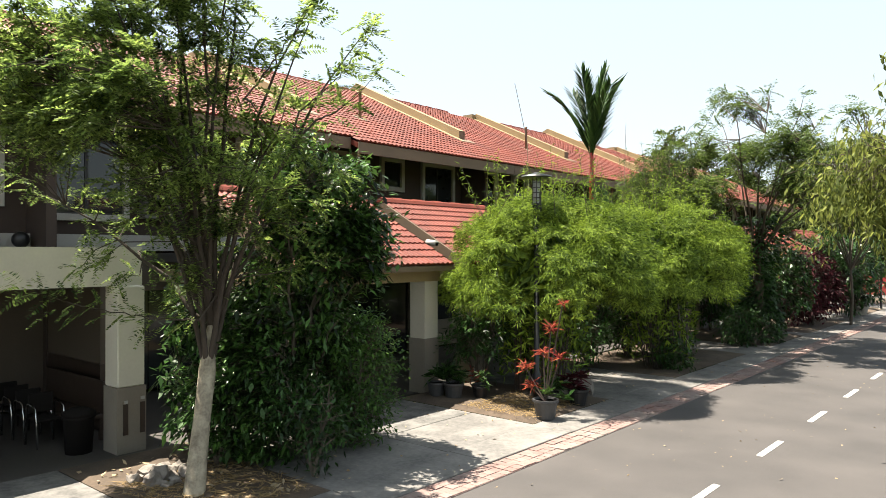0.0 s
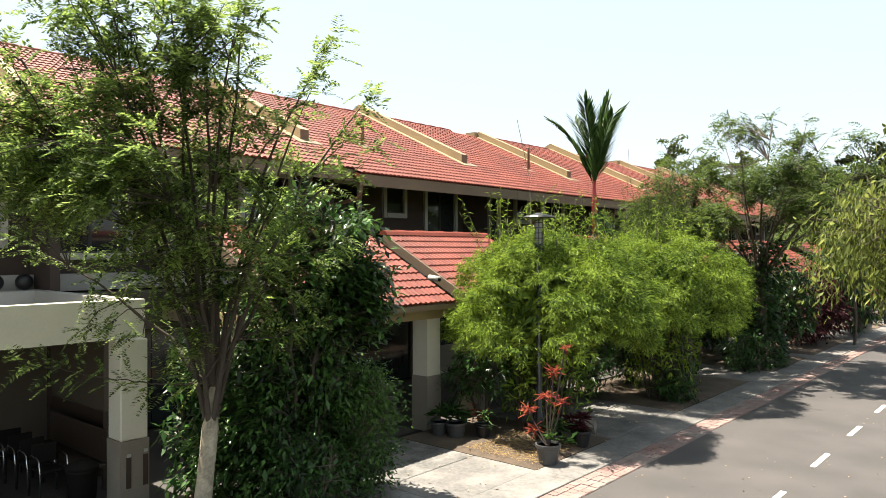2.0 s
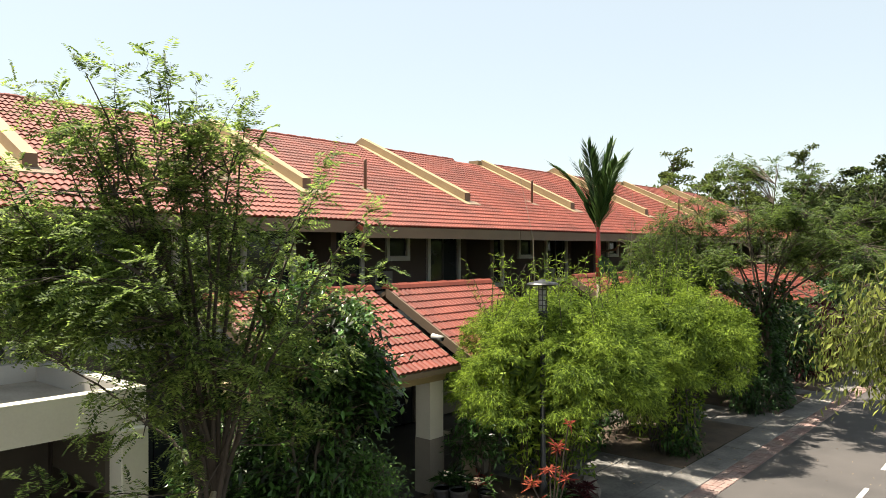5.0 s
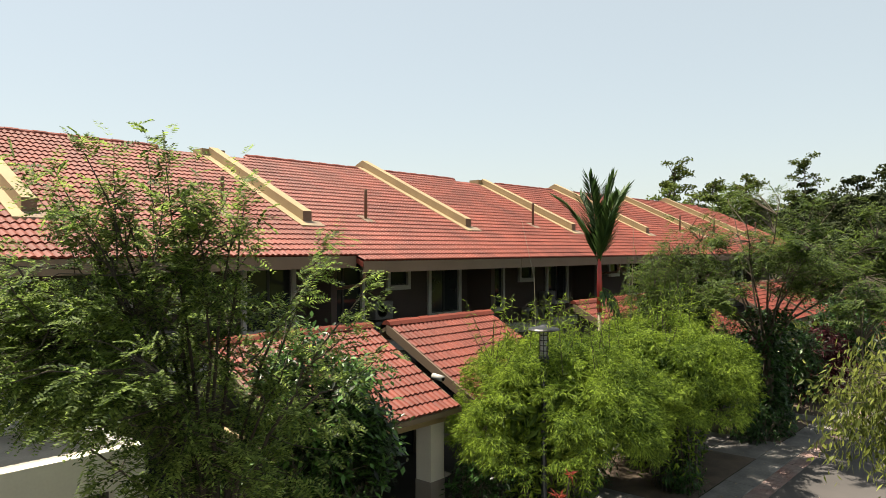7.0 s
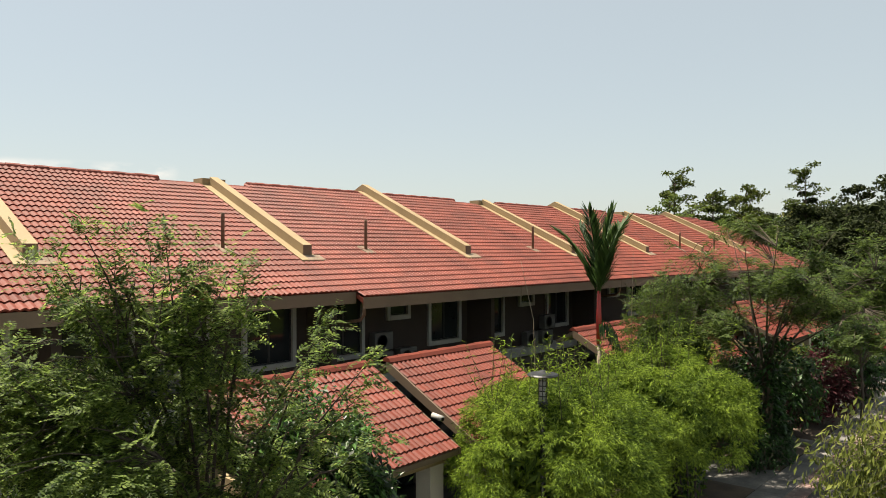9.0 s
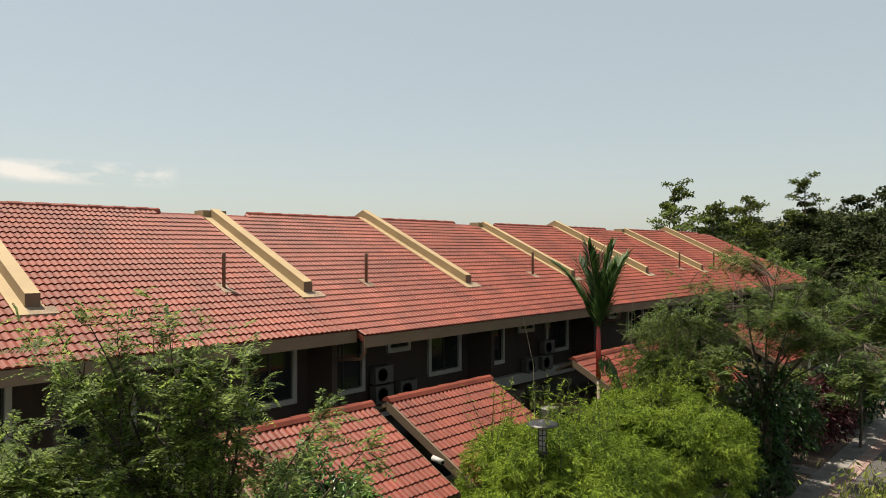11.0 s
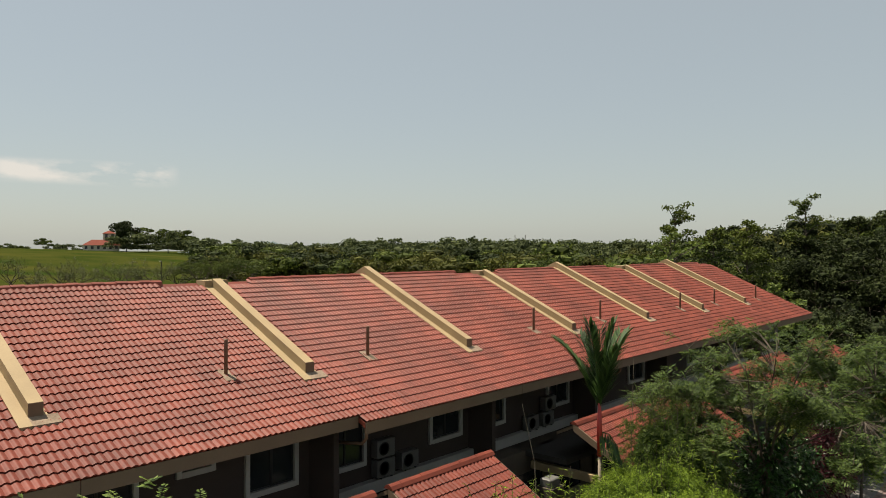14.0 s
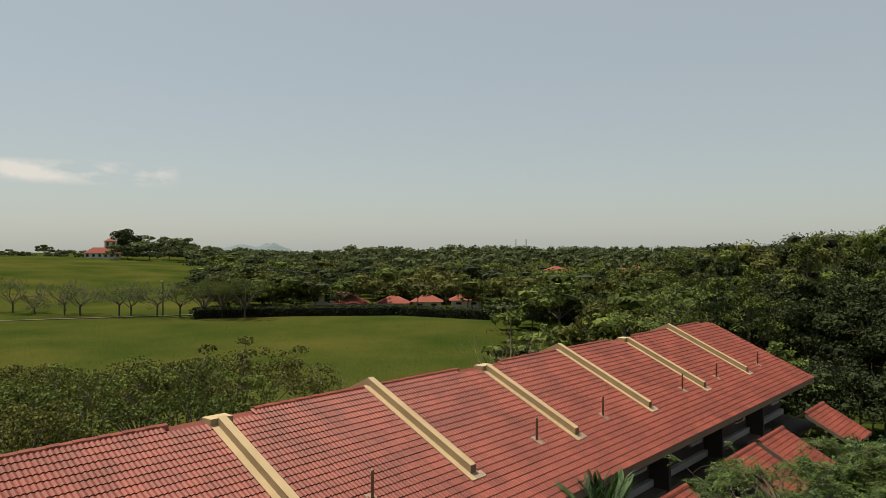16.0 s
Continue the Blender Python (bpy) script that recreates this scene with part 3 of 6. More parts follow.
def house_unit(k):
    """One terrace house between two party walls."""
    y0, y1 = FIRST + STEP * k, FIRST + STEP * (k + 1)
    h = thing("terrace_house", "two-storey brown terrace house with a red tiled roof", "house", "terrace houses", (WALL_X, y0, 0))
    inv = Matrix.Translation((-WALL_X, -y0, 0))
    lows = [FIRST + STEP * j for j in range(0, 10) if j % 2 == 0]

    def skip(y, r):
        return (r == 0 and k < 2) or (r == 25 and any(p - 1.9 < y < p + 1.4 for p in lows))

    def separate(y, r):
        return k == 1 and y > y1 - 12 * TILE_W and r < 25

    v, q = tile_field(y0, 22, 26, (EAVE_X + 0.06, EAVE_Z + 0.02), PITCH, lambda y, r: skip(y, r) or separate(y, r), seed=40 + k)
    tagged(mesh_of("roof_tiles", v, q, TILE, h, "red rolled clay tiles", True), kind="stuff")
    t = 0.16
    EX = EAVE_X - (GAUGE * math.cos(PITCH) if k < 2 else 0)
    EZ = roof_z(EX)
    bm = prism(bmesh.new(), [(EX, EZ - 0.02), (RIDGE_X, RIDGE_Z - 0.02), (2 * RIDGE_X - WALL_X - 1.4, roof_z(WALL_X + 1.4) - 0.02), (2 * RIDGE_X - WALL_X - 1.4, roof_z(WALL_X + 1.4) - t), (RIDGE_X, RIDGE_Z - t - 0.05), (EX, EZ - t)], "y", y0 + 0.002, y1 - 0.002)
    part("roof_deck", bm, RIDGE, h, "red back slope and roof boards")
    part("fascia", boxes((EX + 0.002, EX + 0.035, y0 + 0.01, y1 - 0.01, EZ - 0.31, EZ + 0.005)), FASCIA, h, "tan painted fascia board")
    # ridge caps, with the gap at the low parapet
    n = 20
    for i in range(n):
        a, b = y0 + STEP * i / n, y0 + STEP * (i + 1) / n
        if any(p - 1.9 < (a + b) / 2 < p + 1.4 for p in lows):
            continue
        e = 0.012 * (i % 2)
        bm = prism(bmesh.new(), [(RIDGE_X + 0.17, RIDGE_Z - 0.06), (RIDGE_X + 0.11, RIDGE_Z + 0.07 + e), (RIDGE_X, RIDGE_Z + 0.12 + e), (RIDGE_X - 0.11, RIDGE_Z + 0.07 + e), (RIDGE_X - 0.17, RIDGE_Z - 0.06)], "y", a, b - 0.005)
        part("ridge_cap", bm, RIDGE, h)
    # upper wall and windows
    openings = [(y0 + 0.42, y0 + 2.08, 4.14, 6.3), (y0 + 3.06, y0 + 4.13, 5.2, 6.3), (y0 + 5.02, y0 + 6.76, 4.18, 6.3)]
    if k == 1:
        openings = [(y0 + 0.2, y0 + 2.1, 3.93, 6.3), (y0 + 3.06, y0 + 4.13, 5.2, 6.3), (y0 + 5.02, y0 + 6.76, 4.18, 6.3)]
    rows, ycur, zb, zt = [], y0, 3.0, roof_z(WALL_X) - 0.2
    for a, b, c, d in openings:
        rows += [(WALL_X - 0.2, WALL_X, ycur, a, zb, zt), (WALL_X - 0.2, WALL_X, a, b, zb, c), (WALL_X - 0.2, WALL_X, a, b, d, zt)]
        ycur = b
    rows.append((WALL_X - 0.2, WALL_X, ycur, y1, zb, zt))
    for r in rows:
        part("upper_wall", boxes(r), BROWN, h, "dark brown painted wall")
    for i, (a, b, c, d) in enumerate(openings):
        window(h, "window", a, b, c, d, panes=1 if i == 1 else 2)
    part("wall_ledge", boxes((WALL_X, WALL_X + 0.25, y0, y1, 3.25, 3.62)), WHITE, h, "white painted concrete ledge")
    part("party_wall", boxes((RIDGE_X - 7, WALL_X - 0.21, y0 - 0.1, y0 + 0.1, 0, 6.0), (WALL_X + 0.001, WALL_X + 1.1, y0 - 0.1, y0 + 0.1, 0.09, 6.5)), BROWN, h)
    # near-black room box puts the darkness of unlit rooms into its colour
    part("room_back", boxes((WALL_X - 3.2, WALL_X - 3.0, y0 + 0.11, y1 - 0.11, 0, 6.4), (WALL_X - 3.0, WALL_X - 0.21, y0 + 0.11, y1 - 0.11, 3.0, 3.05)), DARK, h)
    # ground floor front
    gx0 = -15.75
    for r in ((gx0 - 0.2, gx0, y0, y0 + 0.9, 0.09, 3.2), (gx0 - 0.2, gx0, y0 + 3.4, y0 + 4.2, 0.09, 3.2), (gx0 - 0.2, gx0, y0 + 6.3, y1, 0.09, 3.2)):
        part("wall_pier", boxes(r), BEIGE, h, "beige lower wall with shade darkened into its colour")
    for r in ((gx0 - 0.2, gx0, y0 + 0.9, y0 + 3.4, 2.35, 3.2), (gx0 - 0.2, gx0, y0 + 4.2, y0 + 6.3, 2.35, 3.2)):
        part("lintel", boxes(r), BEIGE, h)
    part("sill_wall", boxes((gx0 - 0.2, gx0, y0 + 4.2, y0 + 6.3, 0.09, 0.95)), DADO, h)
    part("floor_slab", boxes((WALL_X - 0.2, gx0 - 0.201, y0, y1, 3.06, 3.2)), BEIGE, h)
    part("sliding_door", boxes((gx0 - 0.12, gx0 - 0.06, y0 + 0.9, y0 + 2.14, 0.09, 2.35), (gx0 - 0.12, gx0 - 0.06, y0 + 2.16, y0 + 3.4, 0.09, 2.35)), GLASS, h, "dark glass sliding door")
    part("lower_window", boxes((gx0 - 0.12, gx0 - 0.06, y0 + 4.2, y0 + 6.3, 0.95, 2.35)), GLASS, h, "dark glass window")
    part("back_wall", boxes((RIDGE_X - 7.0, RIDGE_X - 6.8, y0, y1, 0, 6.2)), PALE, h)
    for o in h.children:
        o.matrix_parent_inverse = inv
    return h


HOUSES = [house_unit(k) for k in range(8)]


def parapet(j, over):
    """A raised party-wall parapet on the roof, with its flashing; some run over the ridge, some stop short of it."""
    y = FIRST + STEP * j
    p = thing("roof_parapet", "cream plastered parapet over a party wall on the red tile roof", "parapet", "party wall parapets", (-16.61, y, roof_z(-16.61)))
    h = 0.41
    x0 = -16.61
    if over:
        outline = [(x0, roof_z(x0) + h), (x0, roof_z(x0) - 0.05), (RIDGE_X, RIDGE_Z - 0.05), (2 * RIDGE_X - x0, roof_z(x0) - 0.05), (2 * RIDGE_X - x0, roof_z(x0) + h), (RIDGE_X, RIDGE_Z + h)]
    else:
        x1 = -21.6
        outline = [(x0, roof_z(x0) + h), (x0, roof_z(x0) - 0.05), (x1, roof_z(x1) - 0.05), (x1, roof_z(x1) + h - 0.02)]
    body = part("coping", prism(bmesh.new(), outline, "y", y - 0.30, y + 0.01), CREAM, p)
    # dark plate paints in the shade of the end turned from the sun
    part("end_face", boxes((x0, x0 + 0.012, y - 0.295, y + 0.005, roof_z(x0) + 0.09, roof_z(x0) + h - 0.005)), RUST, p, "dark end face with its shade put into the colour")
    f0, f1 = -16.31, RIDGE_X + 0.02 if over else -21.62
    bm = prism(bmesh.new(), [(f0, roof_z(f0) + 0.125), (f0, roof_z(f0) - 0.02), (f1, roof_z(f1) - 0.02), (f1, roof_z(f1) + 0.125)], "y", y - 0.56, y - 0.302)
    part("flashing", bm, CREAM, p, "cream mortar flashing")
    bm = prism(bmesh.new(), [(f0, roof_z(f0) + 0.12), (f0, roof_z(f0) - 0.02), (x0 + 0.0, roof_z(x0) - 0.02), (x0 + 0.0, roof_z(x0) + 0.12)], "y", y - 0.30, y + 0.29)
    part("mortar_foot", bm, STAINED, p, "stained mortar apron")
    bm = prism(bmesh.new(), [(x0 + 0.0, roof_z(x0) + 0.115), (x0 + 0.0, roof_z(x0) - 0.02), (f1, roof_z(f1) - 0.02), (f1, roof_z(f1) + 0.115)], "y", y + 0.012, y + 0.10)
    part("side_fillet", bm, CREAM, p)
    if not over:
        xa, xb = -21.61, -22.17
        bm = prism(bmesh.new(), [(xa, roof_z(xa) + 0.33), (xa, roof_z(xa) - 0.02), (xb, roof_z(xa) - 0.02), (xb, roof_z(xa) + 0.33)], "y", y - 0.56, y + 0.30)
        part("ridge_block", bm, CREAM, p, "flat cream block at the ridge")
    for o in p.children:
        o.matrix_parent_inverse = Matrix.Translation(-p.location)
    return p


for j in range(0, 8):
    parapet(j, j % 2 == 1)


def vent_pipe(x, y, tall=1.03):
    z = roof_z(x)
    p = thing("vent_pipe", "rusty brown vent pipe standing on the tile roof", "pipe", "roof vent pipes", (x, y, z))
    part("pipe", tube(bmesh.new(), [(0, 0, -0.1), (0, 0, tall - 0.06), (0, 0, tall)], [0.05, 0.05, 0.06], 10), RUST, p, smooth=True)
    bm = prism(bmesh.new(), [(0.30, -0.10), (0.30, -0.03), (-0.22, 0.20), (-0.22, 0.0)], "y", -0.17, 0.17)
    part("mortar_foot", bm, STAINED, p, "stained mortar foot")


for x, y in ((-17.11, 10.6), (-17.02, 15.67), (-17.05, 25.12), (-17.1, 30.85), (-17.0, 39.9), (-17.0, 45.1), (-16.9, 52.55)):
    vent_pipe(x, y)


def single_tiles(k=1):
    """The tiles nearest the eye, each a piece of its own."""
    rng = rng_of(8)
    c, s = math.cos(PITCH), math.sin(PITCH)
    v = TILE_V.copy()
    flat = np.stack([v[:, 0] * c + v[:, 2] * s, v[:, 1], -v[:, 0] * s + v[:, 2] * c], 1)
    me = None
    y1 = FIRST + STEP * (k + 1)
    for r in range(1, 25):
        for i in range(12):
            up = r * GAUGE
            if me is None:
                first = mesh_of("tile", flat, TILE_Q, TILE, HOUSES[k], "", True)
                me, ob = first.data, first
            else:
                ob = new("tile", me)
                ob.parent = HOUSES[k]
            ob.location = Vector((EAVE_X + 0.06 - up * c, y1 - (12 - i) * TILE_W, EAVE_Z + 0.02 + up * s + rng.normal(0, 0.0012))) - HOUSES[k].location


single_tiles()

for k, (a, b, c) in enumerate([(8.1, 12.68, (12.12,)), (13.32, 17.68, (13.8,)), (22.65, 27.23, (26.7,)), (27.93, 32.3, (28.4,)), (37.25, 41.83, (41.3,)), (42.53, 46.9, (43.0,)), (51.85, 56.4, (55.9,))]):
    p = thing("porch_roof", "red tiled porch on cream columns over a driveway", "porch", "tiled porches", (-10.6, a, 0))
    porch(p, a, b, c)
    for o in p.children:
        o.matrix_parent_inverse = Matrix.Translation(-p.location)


def flat_carport():
    p = thing("flat_carport", "pale concrete flat-roofed carport with a square column", "carport", at=(-11.6, 5.78, 0))
    rows = [(-11.85, -11.6, -6, 5.78, 2.69, 3.32), (-15.7, -11.85, 5.53, 5.78, 2.69, 3.32), (-16.4, -15.7, -6, 5.78, 2.69, 3.32), (-15.7, -11.85, -6, 5.53, 2.72, 2.95)]
    part("roof_beam", boxes(rows[0]), PALE, p, "pale painted edge beam")
    part("side_beam", boxes(rows[1], rows[2]), WHITE, p, "white upstand")
    part("roof_slab", boxes(rows[3]), OLDCON, p, "grey stained roof slab")
    c = part("column", boxes((-11.85, -11.40, 5.28, 5.73, 1.06, 2.69), bevel=0.02), PALE, p, "pale painted square column")
    part("column_base", boxes((-11.865, -11.385, 5.265, 5.745, -0.02, 1.06)), DADO, c, "grey-brown lower part")
    for o in p.children:
        o.matrix_parent_inverse = Matrix.Translation(-p.location)


flat_carport()
tagged(part("end_wall", prism(bmesh.new(), [(WALL_X, 0), (WALL_X, roof_z(WALL_X) - 0.2), (RIDGE_X, RIDGE_Z - 0.25), (2 * RIDGE_X - WALL_X, roof_z(WALL_X) - 0.2), (2 * RIDGE_X - WALL_X, 0)], "y", FIRST + 8 * STEP - 0.2, FIRST + 8 * STEP - 0.01), BROWN), "brown gable wall at the end of the terrace", "wall", kind="structure")


# ---- trees and shrubs ----
def grow_into(fork, tips, twigs, rng, limb_r, twig_r, sag=0.0, along=False):
    """Limbs bend from the fork to the tips; twigs reach from the nearest limb to points in the crown."""
    segs, ends, nodes = [], [], []
    fork = np.asarray(fork, float)
    for tip in tips:
        tip = np.asarray(tip, float)
        ctrl = fork + (tip - fork) * 0.45 + np.array((0, 0, 0.18)) * np.linalg.norm(tip - fork) + rng.normal(0, 0.12, 3)
        last, n = fork, 7
        for i in range(1, n + 1):
            f = i / n
            q = (1 - f) ** 2 * fork + 2 * f * (1 - f) * ctrl + f * f * tip + rng.normal(0, 0.03, 3)
            segs.append((last, q, limb_r * (1 - 0.85 * (i - 1) / n), limb_r * (1 - 0.85 * i / n)))
            nodes.append((last, f - 1 / n))
            if along and f > 0.5:
                ends.append((q, unit(q - last)))
            last = q
        ends.append((tip, unit(tip - ctrl)))
    base = np.array([q[0] for q in nodes])
    for t in twigs:
        dist = np.linalg.norm(base - t, axis=1) + 0.6 * np.maximum(0, base[:, 2] - t[2] + 0.2)
        b = base[int(np.argmin(dist))]
        mid = b + (t - b) * 0.55 + rng.normal(0, 0.08, 3) + np.array((0, 0, 0.08 - sag * 0.1))
        segs.append((b, mid, twig_r, twig_r * 0.7))
        segs.append((mid, t, twig_r * 0.7, twig_r * 0.3))
        d = unit(t - mid - np.array((0, 0, sag)))
        ends.append((t, d))
        ends.append((mid + (t - mid) * 0.45, d))
    return segs, ends


def in_crown(n, centre, radii, rng, power=0.45, holes=0.25, seed=0.0, low=-1.0):
    """Points through a crown, thinned by a noise so that gaps stay."""
    out = []
    while len(out) < n:
        d = unit(rng.normal(0, 1, 3))
        if d[2] < low:
            continue
        p = np.array(centre) + d * np.array(radii) * rng.random() ** power
        if noise.noise(Vector(p) * 0.9 + Vector((seed, seed, 0))) > -holes:
            out.append(p)
    return out


def tree(name, label, category, at, wood, leaf, segs, lv, group="", sides=6, limbs=None):
    t = thing(name, label, category, group, at)
    tv, tq = tubes(segs, sides)
    mesh_of("trunk", tv, tq, wood, t, smooth=True)
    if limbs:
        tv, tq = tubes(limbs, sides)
        mesh_of("branch_work", tv, tq, LIMB, t, "brown limbs with crown shade put into their colour", True)
    mesh_of("crown", lv[0], lv[1], leaf, t)
    return t


def street_tree():
    rng = rng_of(11)
    fork = np.array((-0.46, 0.54, 2.1))
    tips = [(-1.5, -1.0, 7.9), (-0.9, -0.9, 8.2), (-0.3, -0.2, 8.0), (0.3, 0.4, 7.2), (-1.9, -0.8, 7.0), (0.9, 1.1, 6.6), (-1.6, -0.9, 5.6), (-2.3, -0.2, 5.2), (-0.6, -1.0, 6.8), (0.2, 0.0, 7.0), (-1.1, -0.5, 7.7), (0.1, 0.6, 7.5), (-0.5, 0.1, 7.4), (1.1, 1.7, 6.0), (0.6, 1.3, 6.2), (-1.6, 0.8, 5.6),
            (-1.9, 1.3, 4.9), (0.3, 1.2, 5.2), (0.5, -0.8, 5.4), (-2.6, -0.9, 4.0), (-0.3, 1.7, 4.2)]
    twigs = in_crown(215, (-0.75, 0.0, 4.55), (2.0, 1.8, 2.0), rng, 0.42, 0.0, 3.0) + in_crown(26, (-0.4, 0.0, 6.8), (1.2, 1.1, 0.9), rng, 0.5, 0.3, 4.0)
    twigs += in_crown(90, (-1.8, -1.3, 5.2), (1.3, 1.1, 1.15), rng, 0.5, 0.2, 5.0)
    twigs += in_crown(16, (-1.2, -0.5, 6.9), (1.2, 1.0, 0.9), rng, 0.5, 0.2, 6.0)
    twigs += in_crown(60, (0.1, 0.5, 3.8), (1.7, 1.6, 1.4), rng, 0.5, 0.1, 7.0)
    def lean(p):
        """The crown leans out over the road as it rises, and flattens at the top."""
        p = np.array(p, float)
        k = min(1.0, max(0.0, (p[2] - 3.0) / 3.0)) * 0.85
        return np.array((p[0] + 0.85 * k, p[1] - 0.5 * k, p[2] if p[2] < 6.3 else 6.3 + (p[2] - 6.3) * 0.72))

    tips, twigs = [lean(p) for p in tips], [lean(p) for p in twigs]
    twigs += in_crown(80, (0.1, -1.7, 5.0), (1.5, 0.9, 0.5), rng, 0.5, 0.3, 8.0)
    # the crown is thin low down on the carport side and round the bare stems
    twigs = [p for p in twigs if rng.random() < (0.22 if p[2] < 4.5 and 0.58 * p[0] + p[1] < -0.75 else 0.5 if p[2] < 3.9 else 1.0)]
    segs, ends = grow_into(fork, tips, twigs, rng, 0.036, 0.010, along=True)
    bole = [np.array(p) for p in ((0.0, 0.0, -0.1), (-0.09, 0.11, 0.45), (-0.22, 0.26, 1.0), (-0.36, 0.42, 1.6), (-0.46, 0.54, 2.3))]
    trunk = [(a, b + (b - a) * 0.05, r, q) for a, b, r, q in zip(bole, bole[1:], (0.15, 0.125, 0.112, 0.115), (0.125, 0.112, 0.115, 0.03))]
    stems = []
    for k in range(6):
        a = k * 1.05
        top = fork + np.array((math.cos(a) * 0.35, math.sin(a) * 0.35, 0.9 + 0.2 * math.sin(k)))
        stems.append((np.array((-0.38, 0.44, 1.7)) + np.array((math.cos(a), math.sin(a), 0)) * 0.05, top, 0.042, 0.026))
    lots = [feather_leaves(ends, rng, 5, 0.36, 10, 0.068, 0.033, 0.28, 0.6)]
    # long upright shoots with a feather leaf every hand's width
    shoots = [((-1.1, -0.6, 6.4), (-2.1, -1.3, 8.1)), ((-0.6, -0.7, 6.4), (-1.0, -1.3, 7.9)), ((-0.7, -0.6, 6.3), (-0.8, -0.6, 8.5)), ((-0.3, -0.3, 6.5), (-0.6, -0.3, 8.6)), ((0.0, -0.5, 6.4), (0.2, -0.4, 8.2)),
              ((-0.2, 0.0, 6.6), (-0.3, 0.2, 8.1)), ((0.1, -0.1, 6.5), (0.5, 0.3, 7.9)), ((0.0, 0.1, 6.5), (0.7, 0.5, 7.3)), ((0.5, 0.4, 5.1), (1.5, 0.9, 6.7)), ((0.8, 1.0, 5.0), (1.5, 1.6, 6.0)), ((1.4, 0.8, 4.8), (2.1, 1.2, 5.4)),
              ((-1.2, -1.5, 6.3), (-1.3, -1.8, 6.9)), ((-0.2, 0.2, 2.3), (-0.9, -1.8, 2.8)), ((-0.9, -1.3, 5.6), (-0.8, -1.9, 6.6))]
    for a, b in shoots:
        a, b = lean(a), lean(b)
        dist = [np.linalg.norm(s[1] - a) for s in segs]
        segs.append((segs[int(np.argmin(dist))][1], a, 0.014, 0.012))
        way, ln = unit(b - a), np.linalg.norm(b - a)
        u = unit(np.cross(way, np.array((0.3, 0.5, 0.2))))
        w = np.cross(way, u)
        last, joints = a, []
        for i in range(int(ln / 0.05)):
            f = (i + 1) * 0.05 / ln
            q = a + (b - a) * f + np.array((0, 0, -0.10)) * math.sin(math.pi * f) + rng.normal(0, 0.008, 3)
            segs.append((last, q, 0.011 * (1.15 - f), 0.010 * (1.1 - f)))
            ang = i * 2.4 + rng.uniform(-0.3, 0.3)
            joints.append((q, unit(way * 0.55 + u * math.cos(ang) + w * math.sin(ang) + np.array((0, 0, 0.15)))))
            last = q
        lots.append(feather_leaves(joints, rng, 1, 0.38, 10, 0.076, 0.035, 0.22, 0.12))
    lv = joined(lots)
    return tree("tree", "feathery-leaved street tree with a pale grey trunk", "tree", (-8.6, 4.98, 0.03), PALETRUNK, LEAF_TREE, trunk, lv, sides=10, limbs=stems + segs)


street_tree()


def leafy_shrub(at, label, tips, clouds, leaf, size, wide, seed, wood=DARKBARK, per=8, droop=0.25):
    """A many-stemmed shrub; clouds: rows of (count, centre, radii)."""
    rng = rng_of(seed)
    twigs = []
    for n, c, r in clouds:
        twigs += in_crown(n, c, r, rng, 0.35, 0.35, seed)
    segs, ends = grow_into((0, 0, 0.05), tips, twigs, rng, 0.045, 0.012)
    p = np.array([e[0] for e in ends]).repeat(per, 0)
    d = np.array([e[1] for e in ends]).repeat(per, 0)
    p = p + rng.normal(0, 0.11, p.shape)
    w = unit(d + rng.normal(0, 0.8, p.shape) - np.array((0, 0, droop)))
    lv = leaves(p, w, size * rng.uniform(0.6, 1.25, len(p)), wide * rng.uniform(0.7, 1.2, len(p)), rng, 0.8, 0.2)
    return tree("shrub", label, "shrub", at, wood, leaf, segs, lv)


leafy_shrub((-9.2, 7.15, 0.03), "tall dark glossy broad-leaved shrub beside the driveway", [(0.2, 0.4, 4.6), (-0.6, 0.2, 4.4), (0.5, -0.5, 4.0), (0.0, 1.0, 4.2), (-0.8, -0.6, 3.8), (0.4, 0.6, 2.6), (0.8, 0.1, 2.2)],
            [(190, (0.0, 0.3, 4.15), (1.05, 1.1, 1.1)), (70, (0.5, 0.9, 3.3), (0.6, 0.55, 0.6)), (170, (-0.2, 0.0, 2.2), (0.95, 1.1, 1.6)), (90, (-0.05, -0.4, 0.9), (0.9, 1.1, 0.9)), (90, (-0.4, -1.1, 1.9), (0.9, 0.8, 1.5))], LEAF_GLOSSY, 0.16, 0.072, 31, per=19, droop=0.15)
leafy_shrub((-8.95, 8.1, 0.03), "round small-leaved green bush at the driveway edge", [(0.3, 0.2, 1.9), (-0.3, 0.3, 1.8), (0.1, -0.4, 1.9), (0.5, -0.3, 1.2)],
            [(330, (-0.1, 0.0, 1.15), (0.9, 0.85, 1.2))], LEAF_SMALL, 0.095, 0.045, 32, per=16, droop=0.0)
leafy_shrub((-8.0, 6.5, 0.03), "low dark shade shrub under the street tree", [(0.1, 0.3, 1.2), (-0.4, -0.2, 1.0), (-0.8, 0.3, 1.4)],
            [(110, (-0.35, 0.05, 0.75), (0.75, 0.75, 0.75))], LEAF_DARK, 0.13, 0.05, 33, per=8)
leafy_shrub((-10.4, 6.0, 0.03), "dark tangled shrub beside a column", [(0.1, 0.3, 2.2), (-0.2, -0.2, 1.8)],
            [(80, (0.0, 0.1, 1.5), (0.5, 0.6, 1.4))], LEAF_DARK, 0.2, 0.08, 34, per=5)
